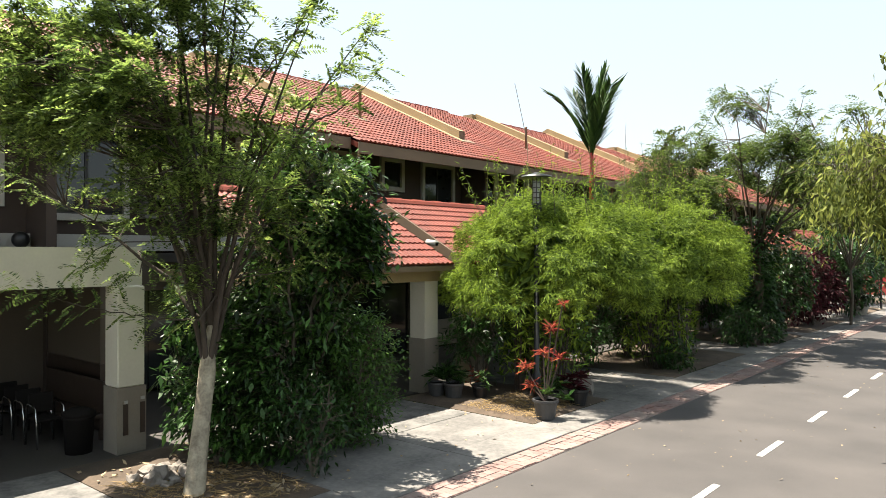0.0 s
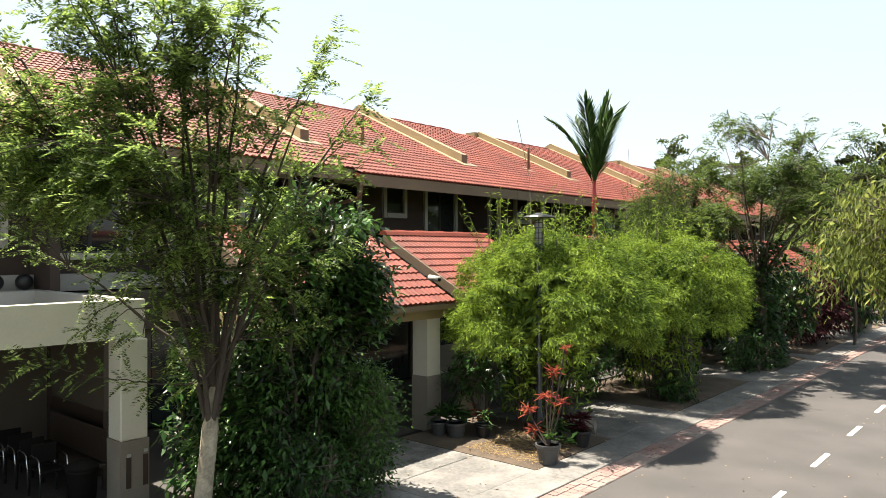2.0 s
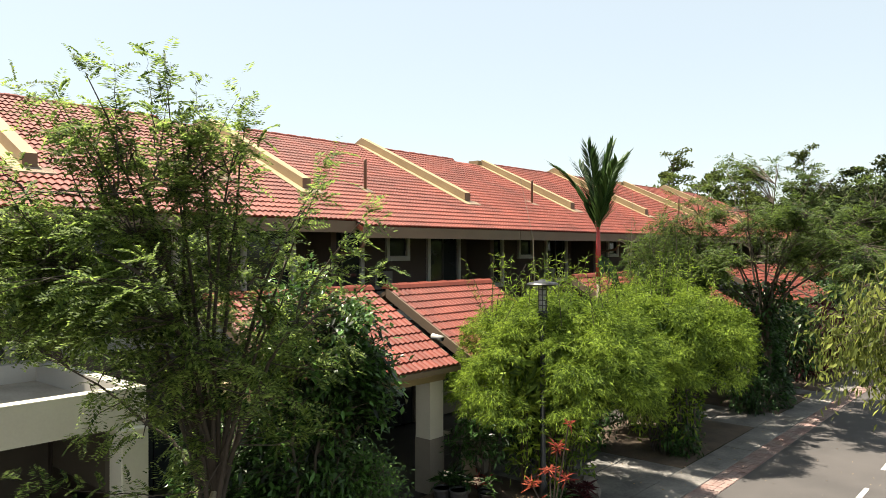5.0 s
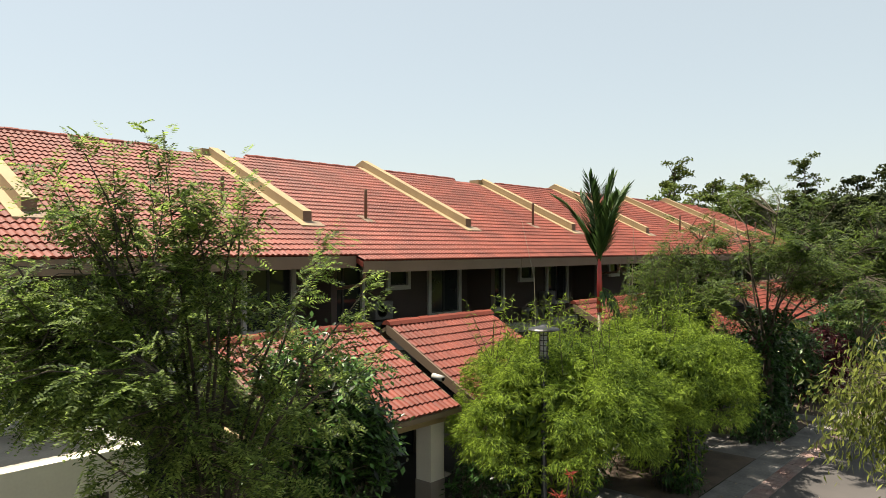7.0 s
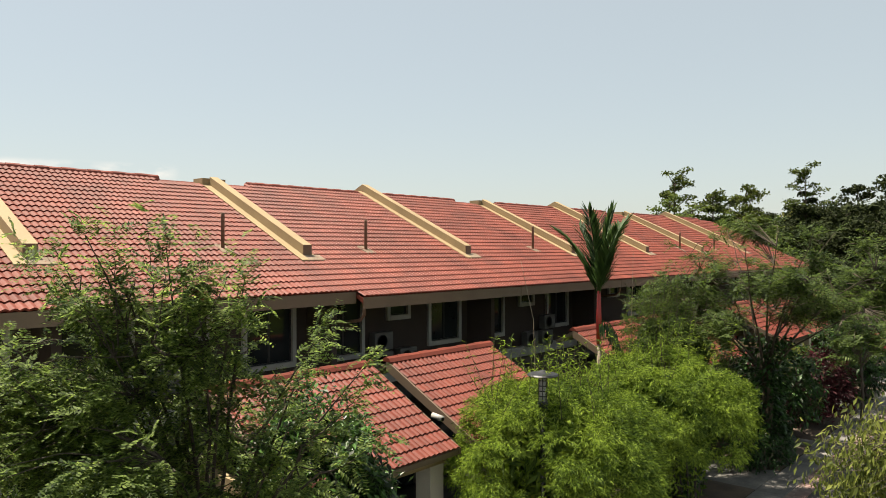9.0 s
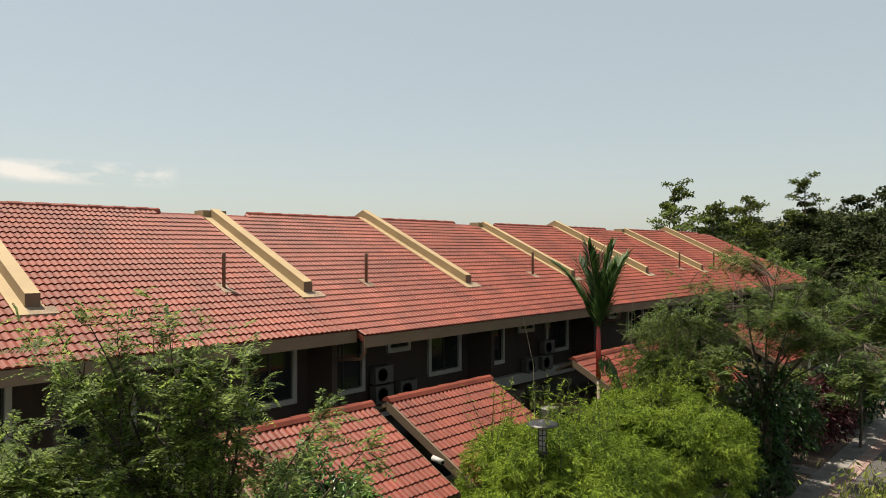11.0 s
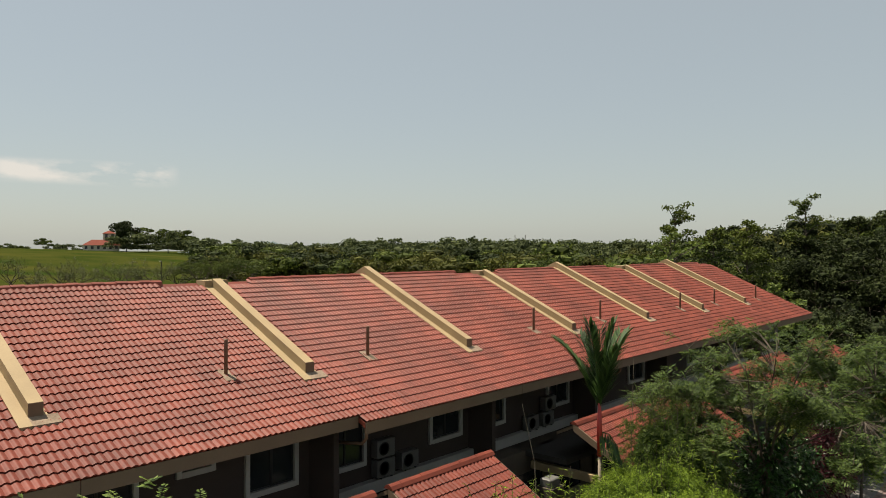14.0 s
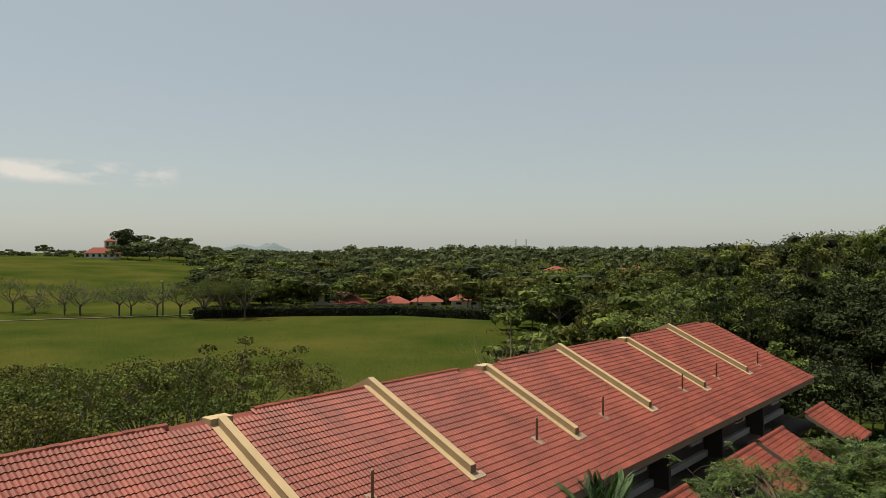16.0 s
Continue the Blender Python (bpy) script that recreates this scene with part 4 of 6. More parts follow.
leafy_shrub((-9.6, 5.95, 0.03), "low dark shrub in the shade of the street tree", [(0.1, 0.3, 1.2), (-0.3, -0.2, 1.4)],
            [(90, (-0.1, 0.1, 0.9), (0.6, 0.6, 0.9))], LEAF_DARK, 0.17, 0.065, 35, per=7)
for k, (x, y, h) in enumerate([(-10.2, 13.1, 1.9), (-10.4, 15.7, 2.1), (-9.9, 17.6, 1.8), (-10.1, 20.3, 1.9), (-9.0, 20.9, 1.2)]):
    leafy_shrub((x, y, 0.03), "dark shade plant behind the bamboo", [(0.2, 0.3, h * 0.9), (-0.3, -0.3, h * 0.8), (0.1, -0.5, h * 0.9)],
                [(110, (0, 0, h * 0.55), (0.75, 0.95, h * 0.5))], LEAF_DARK, 0.18, 0.065, 36 + k, per=6)


def bamboo(at, centre, radii, count, seed, leaf=LEAF_BAMBOO, label="clipped light-green bamboo clump with a domed crown"):
    """A clipped bamboo clump: many culms, a domed crown of narrow leaves in sprays, a hanging fringe."""
    rng = rng_of(seed)
    t = thing("bamboo", label, "bamboo", "bamboo clumps", at)
    lots = []
    per = 30
    n = count // per
    # layered tufts over the dome, each shading the one below
    face = unit(rng.normal(0, 1, (260, 3)))
    face = face[face[:, 2] > -0.36]
    lump = np.array([noise.noise(Vector(x) * 2.2 + Vector(at)) for x in face])
    heart = np.array(centre) + face * np.array(radii) * (0.84 + 0.14 * lump + 0.06 * rng.random(len(face)))[:, None]
    reach = rng.uniform(0.30, 0.56, len(face))
    k = rng.integers(0, len(face), n)
    d = unit(rng.normal(0, 1, (n, 3)) + 0.7 * face[k] + np.array((0, 0, 0.75)))
    c = heart[k] + d * (reach[k] * rng.uniform(0.75, 1.05, n))[:, None] * np.array((1, 1, 0.6))
    spray = unit(d * 0.9 + rng.normal(0, 0.35, c.shape) - np.array((0, 0, 0.35)))
    across = unit(np.cross(spray, np.array((0, 0, 1.0)) + rng.normal(0, 0.1, c.shape)))
    for j in range(per):
        u = rng.random(len(c))[:, None]
        s = rng.uniform(-1, 1, len(c))[:, None]
        p = c + spray * (u * 0.22 - 0.08) + across * s * 0.05 + rng.normal(0, 0.035, c.shape)
        w = unit(spray * 0.7 + across * s * 1.1 + rng.normal(0, 0.45, c.shape) - np.array((0, 0, 0.15)))
        lots.append(leaves(p, w, rng.uniform(0.07, 0.13, len(c)), rng.uniform(0.014, 0.021, len(c)), rng, 0.9, 0.3, d * 0.9 + np.array((0, 0, 0.25))))
    # a close inner leaf mass, added to block the sun and darken the crown
    m = 5200
    e = unit(rng.normal(0, 1, (m, 3)))
    p = np.array(centre) + np.array((0, 0, 0.25)) + e * np.array(radii) * rng.uniform(0.35, 0.70, (m, 1))
    lots.append(facing_leaves(p, e, 0.34, 0.10, rng, 0.6))
    # sparse leaves low between the culms, added to darken the crown's underside
    m = 1500
    a, r = rng.uniform(0, 6.28, m), 1.05 * np.sqrt(rng.random(m))
    p = np.stack([centre[0] * 0.6 + r * np.cos(a), centre[1] * 0.6 + r * np.sin(a), (centre[2] - 0.6) * rng.random(m) ** 0.6 + 0.15], 1)
    lots.append(facing_leaves(p, unit(rng.normal(0, 1, (m, 3)) + np.array((0, 0, -0.4))), 0.24, 0.06, rng, 0.9))
    v, f = joined(lots)
    mesh_of("crown", v, f, leaf, t)
    # tall shoots out of the top
    lots, segs = [], []
    for k in range(64):
        a, r = rng.uniform(0, 6.28), rng.uniform(0, 0.75)
        b = np.array(centre) + np.array((math.cos(a) * r * radii[0], math.sin(a) * r * radii[1], radii[2] * 0.75))
        e = b + np.array((rng.normal(0, 0.3), rng.normal(0, 0.3), rng.uniform(0.5, 1.5)))
        segs.append((b, e, 0.007, 0.003))
        m = 26
        p = b + (e - b) * rng.uniform(0.25, 1, m)[:, None]
        w = unit(rng.normal(0, 1, (m, 3)) + np.array((0, 0, 0.6)))
        lots.append(leaves(p, w, rng.uniform(0.10, 0.2, m), 0.02, rng, 1.0, 0.2))
    v, f = joined(lots)
    tagged(mesh_of("shoot_foliage", v, f, leaf, t), kind="stuff")
    for k in range(48):
        a, r = rng.uniform(0, 6.28), 0.58 * math.sqrt(rng.random())
        b = np.array((r * math.cos(a), r * math.sin(a), 0.0))
        e = np.array((centre[0] + b[0] * 1.5, centre[1] + b[1] * 1.5, centre[2] + rng.uniform(0, 0.8)))
        segs.append((b, e, 0.018, 0.011))
    tv, tq = tubes(segs, 6)
    # culms take a dark wood colour for the shade beneath the crown
    tagged(mesh_of("culm", tv, tq, WOOD, t, smooth=True), kind="stuff")
    return t


bamboo((-9.1, 13.9, 0.03), (0.15, 0.2, 2.56), (2.3, 2.3, 1.86), 115000, 3)
bamboo((-8.2, 18.9, 0.03), (-0.5, 0.35, 2.7), (2.35, 2.35, 1.88), 105000, 5)
bamboo((-9.7, 22.0, 0.03), (0.0, 0.1, 4.0), (1.7, 1.7, 1.6), 15000, 6, LEAF_AIRY, "tall wispy green bamboo before a tiled porch")


def palm():
    rng = rng_of(9)
    t = thing("palm", "sealing-wax palm with a red crownshaft and upright fronds", "palm tree", at=(-10.8, 19.45, 0.03))
    part("trunk", tube(bmesh.new(), [(0, 0, 0), (0.02, 0, 2.5), (0, 0, 4.6)], [0.07, 0.06, 0.055], 8), BARK, t, smooth=True)
    part("crownshaft", tube(bmesh.new(), [(0, 0, 4.6), (0, 0, 5.4), (0, 0, 6.2)], [0.075, 0.085, 0.05], 10), REDSHAFT, t, "scarlet crownshaft", True)
    for k in range(9):
        a = 2 * math.pi * k / 9 + rng.uniform(-0.25, 0.25)
        lean = (0.10, 0.20, 0.32)[k % 3] * rng.uniform(0.85, 1.15)
        ln = rng.uniform(2.5, 3.1)
        pts, p, d = [], np.array((0, 0, 6.0)), unit(np.array((math.cos(a) * lean, math.sin(a) * lean, 1.0)))
        for i in range(12):
            pts.append(p.copy())
            d = unit(d + np.array((math.cos(a), math.sin(a), -0.35)) * 0.028 * i * lean)
            p = p + d * ln / 12
        lots = []
        side0 = unit(np.cross(d, np.array((math.cos(a), math.sin(a), 0.3))))
        for i in range(2, 12):
            for m in range(4):
                q = pts[i - 1] + (pts[i] - pts[i - 1]) * m / 4
                dd = unit(pts[i] - pts[i - 1])
                for s in (-1, 1):
                    w = unit(side0 * s * 0.55 + dd * 1.0 + rng.normal(0, 0.06, 3))
                    lots.append(leaves(q[None], w[None], 0.95 * (1 - 0.04 * i), 0.085, rng, 0.1, 0.08))
        v, f = joined(lots)
        fr = mesh_of("frond", v, f, LEAF_PALM, t)
        tv, tq = tubes([(pts[i], pts[i + 1], 0.018, 0.015) for i in range(11)], 5)
        mesh_of("rachis", tv, tq, LEAF_PALM, fr)

    pts = [np.array(p) for p in ((0.0, 0.0, 5.35), (0.22, 0.2, 5.25), (0.40, 0.36, 4.9), (0.48, 0.44, 4.3), (0.50, 0.46, 3.6))]
    lots = []
    for a, b in zip(pts, pts[1:]):
        for m in range(7):
            q = a + (b - a) * m / 7
            for side in (-1, 1):
                w = unit(np.array((0.45 * side, -0.4 * side, -1.0)) + rng.normal(0, 0.12, 3))
                lots.append(leaves(q[None], w[None], 0.75, 0.07, rng, 0.3, 0.05))
    v, f = joined(lots)
    fr = mesh_of("frond", v, f, LEAF_PALM, t, "old grey-green frond hanging down")
    tv, tq = tubes([(a, b, 0.018, 0.014) for a, b in zip(pts, pts[1:])], 5)
    mesh_of("rachis", tv, tq, LEAF_PALM, fr)


palm()


def umbrella_tree(at, label, crown, trunk_top, seed, leaf, twigs=240, per=4, rach=0.42, leaflet=0.10, pairs=7, wood=DARKBARK, r=0.11):
    rng = rng_of(seed)
    (cx, cy, cz), (rx, ry, rz) = crown
    tips = [(cx + rx * 0.8 * math.cos(a), cy + ry * 0.8 * math.sin(a), cz + rz * rng.uniform(-0.1, 0.7)) for a in np.linspace(0, 6.0, 11)] + [(cx + rng.normal(0, rx * 0.3), cy + rng.normal(0, ry * 0.3), cz + rz * 0.85) for k in range(4)]
    pts = []
    for c in in_crown(twigs // 8, (cx, cy, cz), (rx, ry, rz), rng, 0.36, 0.18, seed, -0.3):
        # level pads of foliage that bend down at the rim
        wide = rng.uniform(0.6, 1.15)
        for k in range(8):
            a, q = rng.uniform(0, 6.28), math.sqrt(rng.random())
            pts.append(c + np.array((wide * q * math.cos(a), wide * q * math.sin(a), -0.28 * q * q + rng.normal(0, 0.05))))
    segs, ends = grow_into(trunk_top, tips, pts, rng, r * 0.55, 0.013)
    ends = [(p, unit(d * np.array((1, 1, 0.2)))) for p, d in ends]
    top = np.array(trunk_top, float)
    trunk = [(np.array((0, 0, -0.1)), top * 0.5 + np.array((0.06, 0, 0)), r * 1.25, r), (top * 0.5 + np.array((0.06, 0, 0)), top, r, r * 0.85)]
    lv = feather_leaves(ends, rng, per, rach, pairs, leaflet, leaflet * 0.42, 0.3, 0.7)
    return tree("tree", label, "tree", at, wood, leaf, trunk + segs, lv)


umbrella_tree((-8.3, 26.6, 0.03), "wide feathery umbrella tree over the pavement", ((0.7, -1.3, 5.6), (4.5, 4.3, 2.95)), (0.1, -0.2, 3.0), 21, LEAF_AIRY, 560, 4, 0.5, 0.12, 7, r=0.08)
umbrella_tree((-6.9, 35.0, 0.03), "feathery green tree further along the street", ((0.3, 0.5, 5.2), (3.4, 3.8, 2.3)), (0, 0, 2.4), 22, LEAF_AIRY, 300, 5, 0.55, 0.15, 6, r=0.06)
# creeper on the umbrella tree's trunk
rng = rng_of(41)
for (x, y), h, n in (((-8.1, 26.4), 4.4, 2600), ((-8.6, 27.6), 3.4, 1500)):
    a, z = rng.uniform(0, 6.28, n), rng.random(n) * h
    r = 0.55 + 0.2 * np.sin(z * 2.1 + a * 2) + rng.normal(0, 0.08, n)
    p = np.stack([x + r * np.cos(a), y + r * np.sin(a), 0.1 + z], 1)
    v, f = leaves(p, np.stack([np.cos(a), np.sin(a), np.full(n, -0.5)], 1) + rng.normal(0, 0.4, (n, 3)), rng.uniform(0.12, 0.26, n), 0.12, rng)
    t = thing("creeper", "dark broad-leaved creeper wrapped round a trunk", "climbing plant", at=(x, y, 0.03))
    c = mesh_of("foliage", v, f, LEAF_DARK, t)
    c.matrix_parent_inverse = Matrix.Translation(-t.location)
    tv, tq = tubes([(np.array((0, 0, 0.0)), np.array((0.05, 0.05, h * 0.5)), 0.16, 0.14), (np.array((0.05, 0.05, h * 0.5)), np.array((0.0, 0.0, h)), 0.14, 0.1)], 8)
    mesh_of("stem", tv, tq, DARKBARK, t, smooth=True)


def drooping_tree():
    rng = rng_of(51)
    twigs = in_crown(210, (-1.1, -0.3, 4.35), (1.5, 1.6, 1.0), rng, 0.45, 0.25, 1.0) + in_crown(6, (-0.75, -2.7, 5.8), (0.3, 0.4, 0.25), rng, 0.5, 0.9, 2.0)
    tips = [(-0.7, -2.6, 5.9), (-2.1, -0.8, 4.7), (-2.2, 0.2, 4.5), (-1.8, 0.7, 4.9), (-1.5, -1.3, 4.7), (-0.9, 0.3, 5.3), (-1.5, -0.3, 5.2), (-0.5, -1.1, 4.9)]
    reach = np.array((-1.8, -0.6, 0.0))
    tips, twigs = [np.array(p) + reach for p in tips], [p + reach for p in twigs]
    segs, ends = grow_into((0, 0, 2.6), tips, twigs, rng, 0.035, 0.008, 0.6)
    segs.append((np.array((0.1, 0, -0.1)), np.array((0, 0, 2.6)), 0.13, 0.09))
    per = 21
    p = np.array([e[0] for e in ends]).repeat(per, 0)
    n = len(p)
    p = p + rng.normal(0, 0.15, (n, 3)) - np.array((0, 0, 1)) * (rng.random(n) * 0.6)[:, None]
    w = unit(rng.normal(0, 0.45, (n, 3)) - np.array((0, 0, 1.0)))
    lv = leaves(p, w, rng.uniform(0.10, 0.17, n), rng.uniform(0.05, 0.072, n), rng, 1.0, 0.0, (1, 0.3, 0))
    return tree("tree", "tree with drooping yellow-green leaves over the road", "tree", (1.2, 13.4, 0.05), DARKBARK, LEAF_HANG, segs, lv)


drooping_tree()


def leaf_crowns(spots, per, size, rng, lobes=7, flat=0.55, loose=0.7, lump=(0.22, 0.46), heart=0.42):
    """Many crowns at once: lumps of leaf clumps. spots: rows of x, y, ground, height, radius."""
    s = np.array(spots, float)
    n = len(s)
    lob = np.clip(rng.normal(0, 1, (n, lobes, 3)), -1.15, 1.15) * np.array((0.55, 0.55, 0.26))
    lob[:, :, 2] -= 0.30 * (np.abs(lob[:, :, 0]) + np.abs(lob[:, :, 1])) - 0.2
    k = per // lobes
    d = unit(rng.normal(0, 1, (n, lobes, k, 3)))
    rad = (0.80 + 0.20 * rng.random((n, lobes, k, 1))) * rng.uniform(*lump, (n, lobes, 1, 1))
    local = lob[:, :, None, :] + d * rad * np.array((1, 1, flat))
    radius = s[:, 4][:, None, None, None]
    tall = (s[:, 3] * 0.36)[:, None, None]
    p = np.empty_like(local)
    p[..., :2] = s[:, None, None, :2] + local[..., :2] * radius
    p[..., 2] = (s[:, 2] + s[:, 3] * 0.66)[:, None, None] + local[..., 2] * tall * 1.25
    # a close, uneven mass of foliage inside each lump
    bm = bmesh.new()
    bmesh.ops.create_icosphere(bm, subdivisions=1, radius=1.0)
    ball = np.array([v.co[:] for v in bm.verts])
    faces = np.array([[v.index for v in f.verts] for f in bm.faces])
    bm.free()
    reach = rad.max(2)[:, :, None, :] * heart
    core = lob[:, :, None, :] + ball[None, None] * reach * np.array((1, 1, flat)) * rng.uniform(0.78, 1.1, (n, lobes, len(ball), 1))
    cp = np.empty_like(core)
    cp[..., :2] = s[:, None, None, :2] + core[..., :2] * radius
    cp[..., 2] = (s[:, 2] + s[:, 3] * 0.66)[:, None, None] + core[..., 2] * tall * 1.25
    ct = (np.arange(n * lobes)[:, None, None] * len(ball) + faces[None]).reshape(-1, 3)
    p, d = p.reshape(-1, 3), d.reshape(-1, 3)
    leaf_part = facing_leaves(p, d, size * rng.uniform(0.6, 1.3, len(p)), size * 0.6 * rng.uniform(0.7, 1.2, len(p)), rng, loose)
    return joined([leaf_part, (cp.reshape(-1, 3), ct)])


def wood_tree(at, height, radius, seed, leaf, per=2600, size=0.36, group="", label="tall dark green tree beyond the terrace", lobes=12, bare=False, flat=0.55, loose=0.7, lump=(0.22, 0.46), heart=0.42):
    rng = rng_of(seed)
    segs = [(np.array((0, 0, -0.2)), np.array((0, 0, height * 0.35)), height * 0.018, height * 0.014), (np.array((0, 0, height * 0.35)), np.array((0.1, 0.1, height * 0.7)), height * 0.014, height * 0.007)]
    ends = []
    for k in range(7):
        a = k * 0.9 + rng.uniform(-0.3, 0.3)
        branch(segs, ends, np.array((0, 0, height * rng.uniform(0.22, 0.55))), np.array((math.cos(a), math.sin(a), 0.7)), radius * 0.55, height * 0.006, 1, rng, 0.5, 3, 0.15, 0.7)
    lv = leaf_crowns([(0, 0, 0, height, radius)], per, size, rng, lobes, flat, loose, lump, heart)
    return tree("tree", label, "tree", at, DARKBARK, leaf, segs, lv, group, 5)


def cam_bearing(px, d):
    """A far spot: d metres ahead, on a bearing counted from the left of the view over the terrace."""
    a = radians(41.3) - math.atan((px - 784) / 1257)
    c = math.cos(math.atan((px - 784) / 1257))
    return -math.sin(a) * d / c, math.cos(a) * d / c


def tiered_tree(at, height, radius, seed, leaf, label, tiers=5, low=0.45, per=520, size=0.30):
    """A straight stem with flat tiers of leaves held out on level limbs."""
    rng = rng_of(seed)
    segs = [(np.array((0, 0, -0.2)), np.array((0.05, 0, height * 0.5)), height * 0.013, height * 0.010), (np.array((0.05, 0, height * 0.5)), np.array((0, 0.05, height * 0.98)), height * 0.010, 0.03)]
    lots = []
    for k in range(tiers):
        f = k / max(1, tiers - 1)
        z = height * (low + (0.97 - low) * f)
        reach = radius * (1.0 - 0.62 * f) * rng.uniform(0.8, 1.15)
        arms = 4
        for j in range(arms):
            a = j * 6.283 / arms + k * 0.8 + rng.uniform(-0.6, 0.6)
            r = reach * rng.uniform(0.35, 1.25)
            z = height * (low + (0.97 - low) * f) + rng.normal(0, 0.05 * height)
            tip = np.array((math.cos(a) * r, math.sin(a) * r, z + r * rng.uniform(0.1, 0.6)))
            segs.append((np.array((0, 0, min(z - r * 0.3, height * 0.95))), tip, 0.05, 0.02))
            n = int(per / arms * rng.uniform(0.5, 1.4))
            q = rng.choice((0.45, 0.75, 1.0, 1.0), n)[:, None]
            around, away = rng.uniform(0, 6.28, n), np.sqrt(rng.random(n)) * (0.35 + 0.24 * r)
            p = np.array((0, 0, z)) * (1 - q) + tip * q + np.stack([np.cos(around) * away, np.sin(around) * away, rng.normal(0, 0.13, n) - 0.25 * away], 1)
            lots.append(facing_leaves(p, np.tile((0, 0, 1.0), (n, 1)), size * rng.uniform(0.6, 1.3, n), size * 0.6, rng, 0.9))
    return tree("tree", label, "tree", at, DARKBARK, leaf, segs, joined(lots), "trees beyond the terrace", 5)


def spreading_tree(at, height, radius, seed, leaf, twigs=190):
    """A low-forked tree with spreading limbs that show between clumps of small leaves."""
    rng = rng_of(seed)
    fork = np.array((0.0, 0.0, height * 0.22))
    tips = [(radius * rng.uniform(0.55, 0.95) * math.cos(a), radius * rng.uniform(0.55, 0.95) * math.sin(a), height * rng.uniform(0.62, 0.92)) for a in np.linspace(0, 5.9, 11)]
    tips += [(rng.normal(0, radius * 0.25), rng.normal(0, radius * 0.25), height * rng.uniform(0.85, 1.0)) for k in range(5)]
    pts = in_crown(twigs, (0, 0, height * 0.68), (radius, radius, height * 0.30), rng, 0.36, 0.16, seed, -0.3)
    segs, ends = grow_into(fork, tips, pts, rng, 0.10, 0.022)
    segs.append((np.array((0.0, 0.0, -0.2)), fork, 0.2, 0.15))
    heads = np.array([e[0] for e in ends])[::2]
    base = heads.repeat(90, 0)
    n = len(base)
    size = rng.uniform(0.65, 1.25, len(heads)).repeat(90)[:, None]
    out = unit(rng.normal(0, 1, (n, 3)) + np.array((0, 0, 0.35)))
    p = base + out * size * np.array((0.85, 0.85, 0.42)) * rng.uniform(0.75, 1.05, (n, 1))
    lv = facing_leaves(p, out, 0.22 * rng.uniform(0.6, 1.3, n), 0.14, rng, 0.5)
    return tree("tree", "low spreading tree in the field behind the terrace", "tree", at, DARKBARK, leaf, segs, lv, "back lane trees", 5)


rng = rng_of(77)
for i in range(60):
    px, d = 1225 + 560 * ((i * 0.618) % 1.0), 60 + 34 * ((i * 0.377 + 0.1) % 1.0)
    x, y = cam_bearing(px, d)
    h = (12.2 + 4.8 * min(1.0, max(0.0, (px - 1230) / 330))) * rng.uniform(0.86, 1.08) * (0.75 + 0.25 * (d - 60) / 34)
    if i % 6 < 5:
        wood_tree((x, y, -0.15), h, rng.uniform(4.6, 6.6), 100 + i, LEAF_FOREST, 2700, 0.32, "trees beyond the terrace", flat=0.5, lobes=18, lump=(0.16, 0.36))
    else:
        tiered_tree((x, y, -0.15), h * 0.97, rng.uniform(3.4, 4.8), 100 + i, LEAF_FOREST, "tall dark tree with layered limbs beyond the terrace", 7, 0.3, 650, 0.38)
for i in range(16):
    x, y = cam_bearing(1290 + 22 * i, 57 + 5 * ((i * 0.618) % 1.0))
    wood_tree((x, y, -0.15), rng.uniform(4.5, 7.0), rng.uniform(3.0, 4.2), 420 + i, LEAF_FOREST, 1500, 0.3, "trees beyond the terrace", "low dark undergrowth tree beyond the terrace", 10, flat=0.8)
for i, (x, y, h, r, m, n) in enumerate([(-30.2, 69.5, 14.7, 3.4, LEAF_FAR, 6), (-28.0, 63.4, 12.2, 3.8, LEAF_LIGHT, 4), (-25.4, 67, 13.0, 2.2, LEAF_FAR, 6), (-31.5, 61, 9.4, 3.6, LEAF_LIGHT, 3), (-22, 84.5, 16.4, 3.2, LEAF_FAR, 6), (-18, 60.5, 8.0, 3.0, LEAF_LIGHT, 4), (-24.2, 72.5, 14.0, 3.2, LEAF_FAR, 6)]):
    tiered_tree((x, y, -0.15), h, r, 160 + i, m, "slender light-green tree with layered limbs beyond the terrace", n, 0.5)
for i, (px, d, h, r) in enumerate(((10, 37, 7.6, 5.2), (120, 43, 8.6, 6.2), (250, 49, 8.0, 5.6), (330, 44, 8.8, 5.4), (430, 50, 9.2, 6.2), (-130, 42, 8.5, 6.0), (60, 56, 6.5, 5.0))):
    x, y = cam_bearing(px, d)
    spreading_tree((x, y, -0.15), h, r, 200 + i, (LEAF_OLIVE, LEAF_FAR)[i % 2], 60)


def woods(name, label, rows, seed, leaf, per, size, lobes=6):
    rng = rng_of(seed)
    spots = [(x, y, float(field_height(np.array(x), np.array(y))) - 0.2, h, r) for x, y, h, r in rows]
    v, f = leaf_crowns(spots, per, size, rng, lobes, 0.6, 0.4, (0.30, 0.56), 0.6)
    return tagged(mesh_of(name, v, f, leaf), label, "trees", kind="stuff")


mid, far, dark, olive = [], [], [], []
for i in range(170):
    px, d = rng.uniform(850, 1560), 84 + 175 * rng.random() ** 1.2
    if d < 88 + max(0, 1000 - px) * 0.5:
        continue
    rise = max(0.0, (px - 1250) / 300) * 3.0
    (mid, dark, olive)[i % 3].append((*cam_bearing(px, d), rng.uniform(6.0, 12.5) + rise, rng.uniform(4.5, 10)))
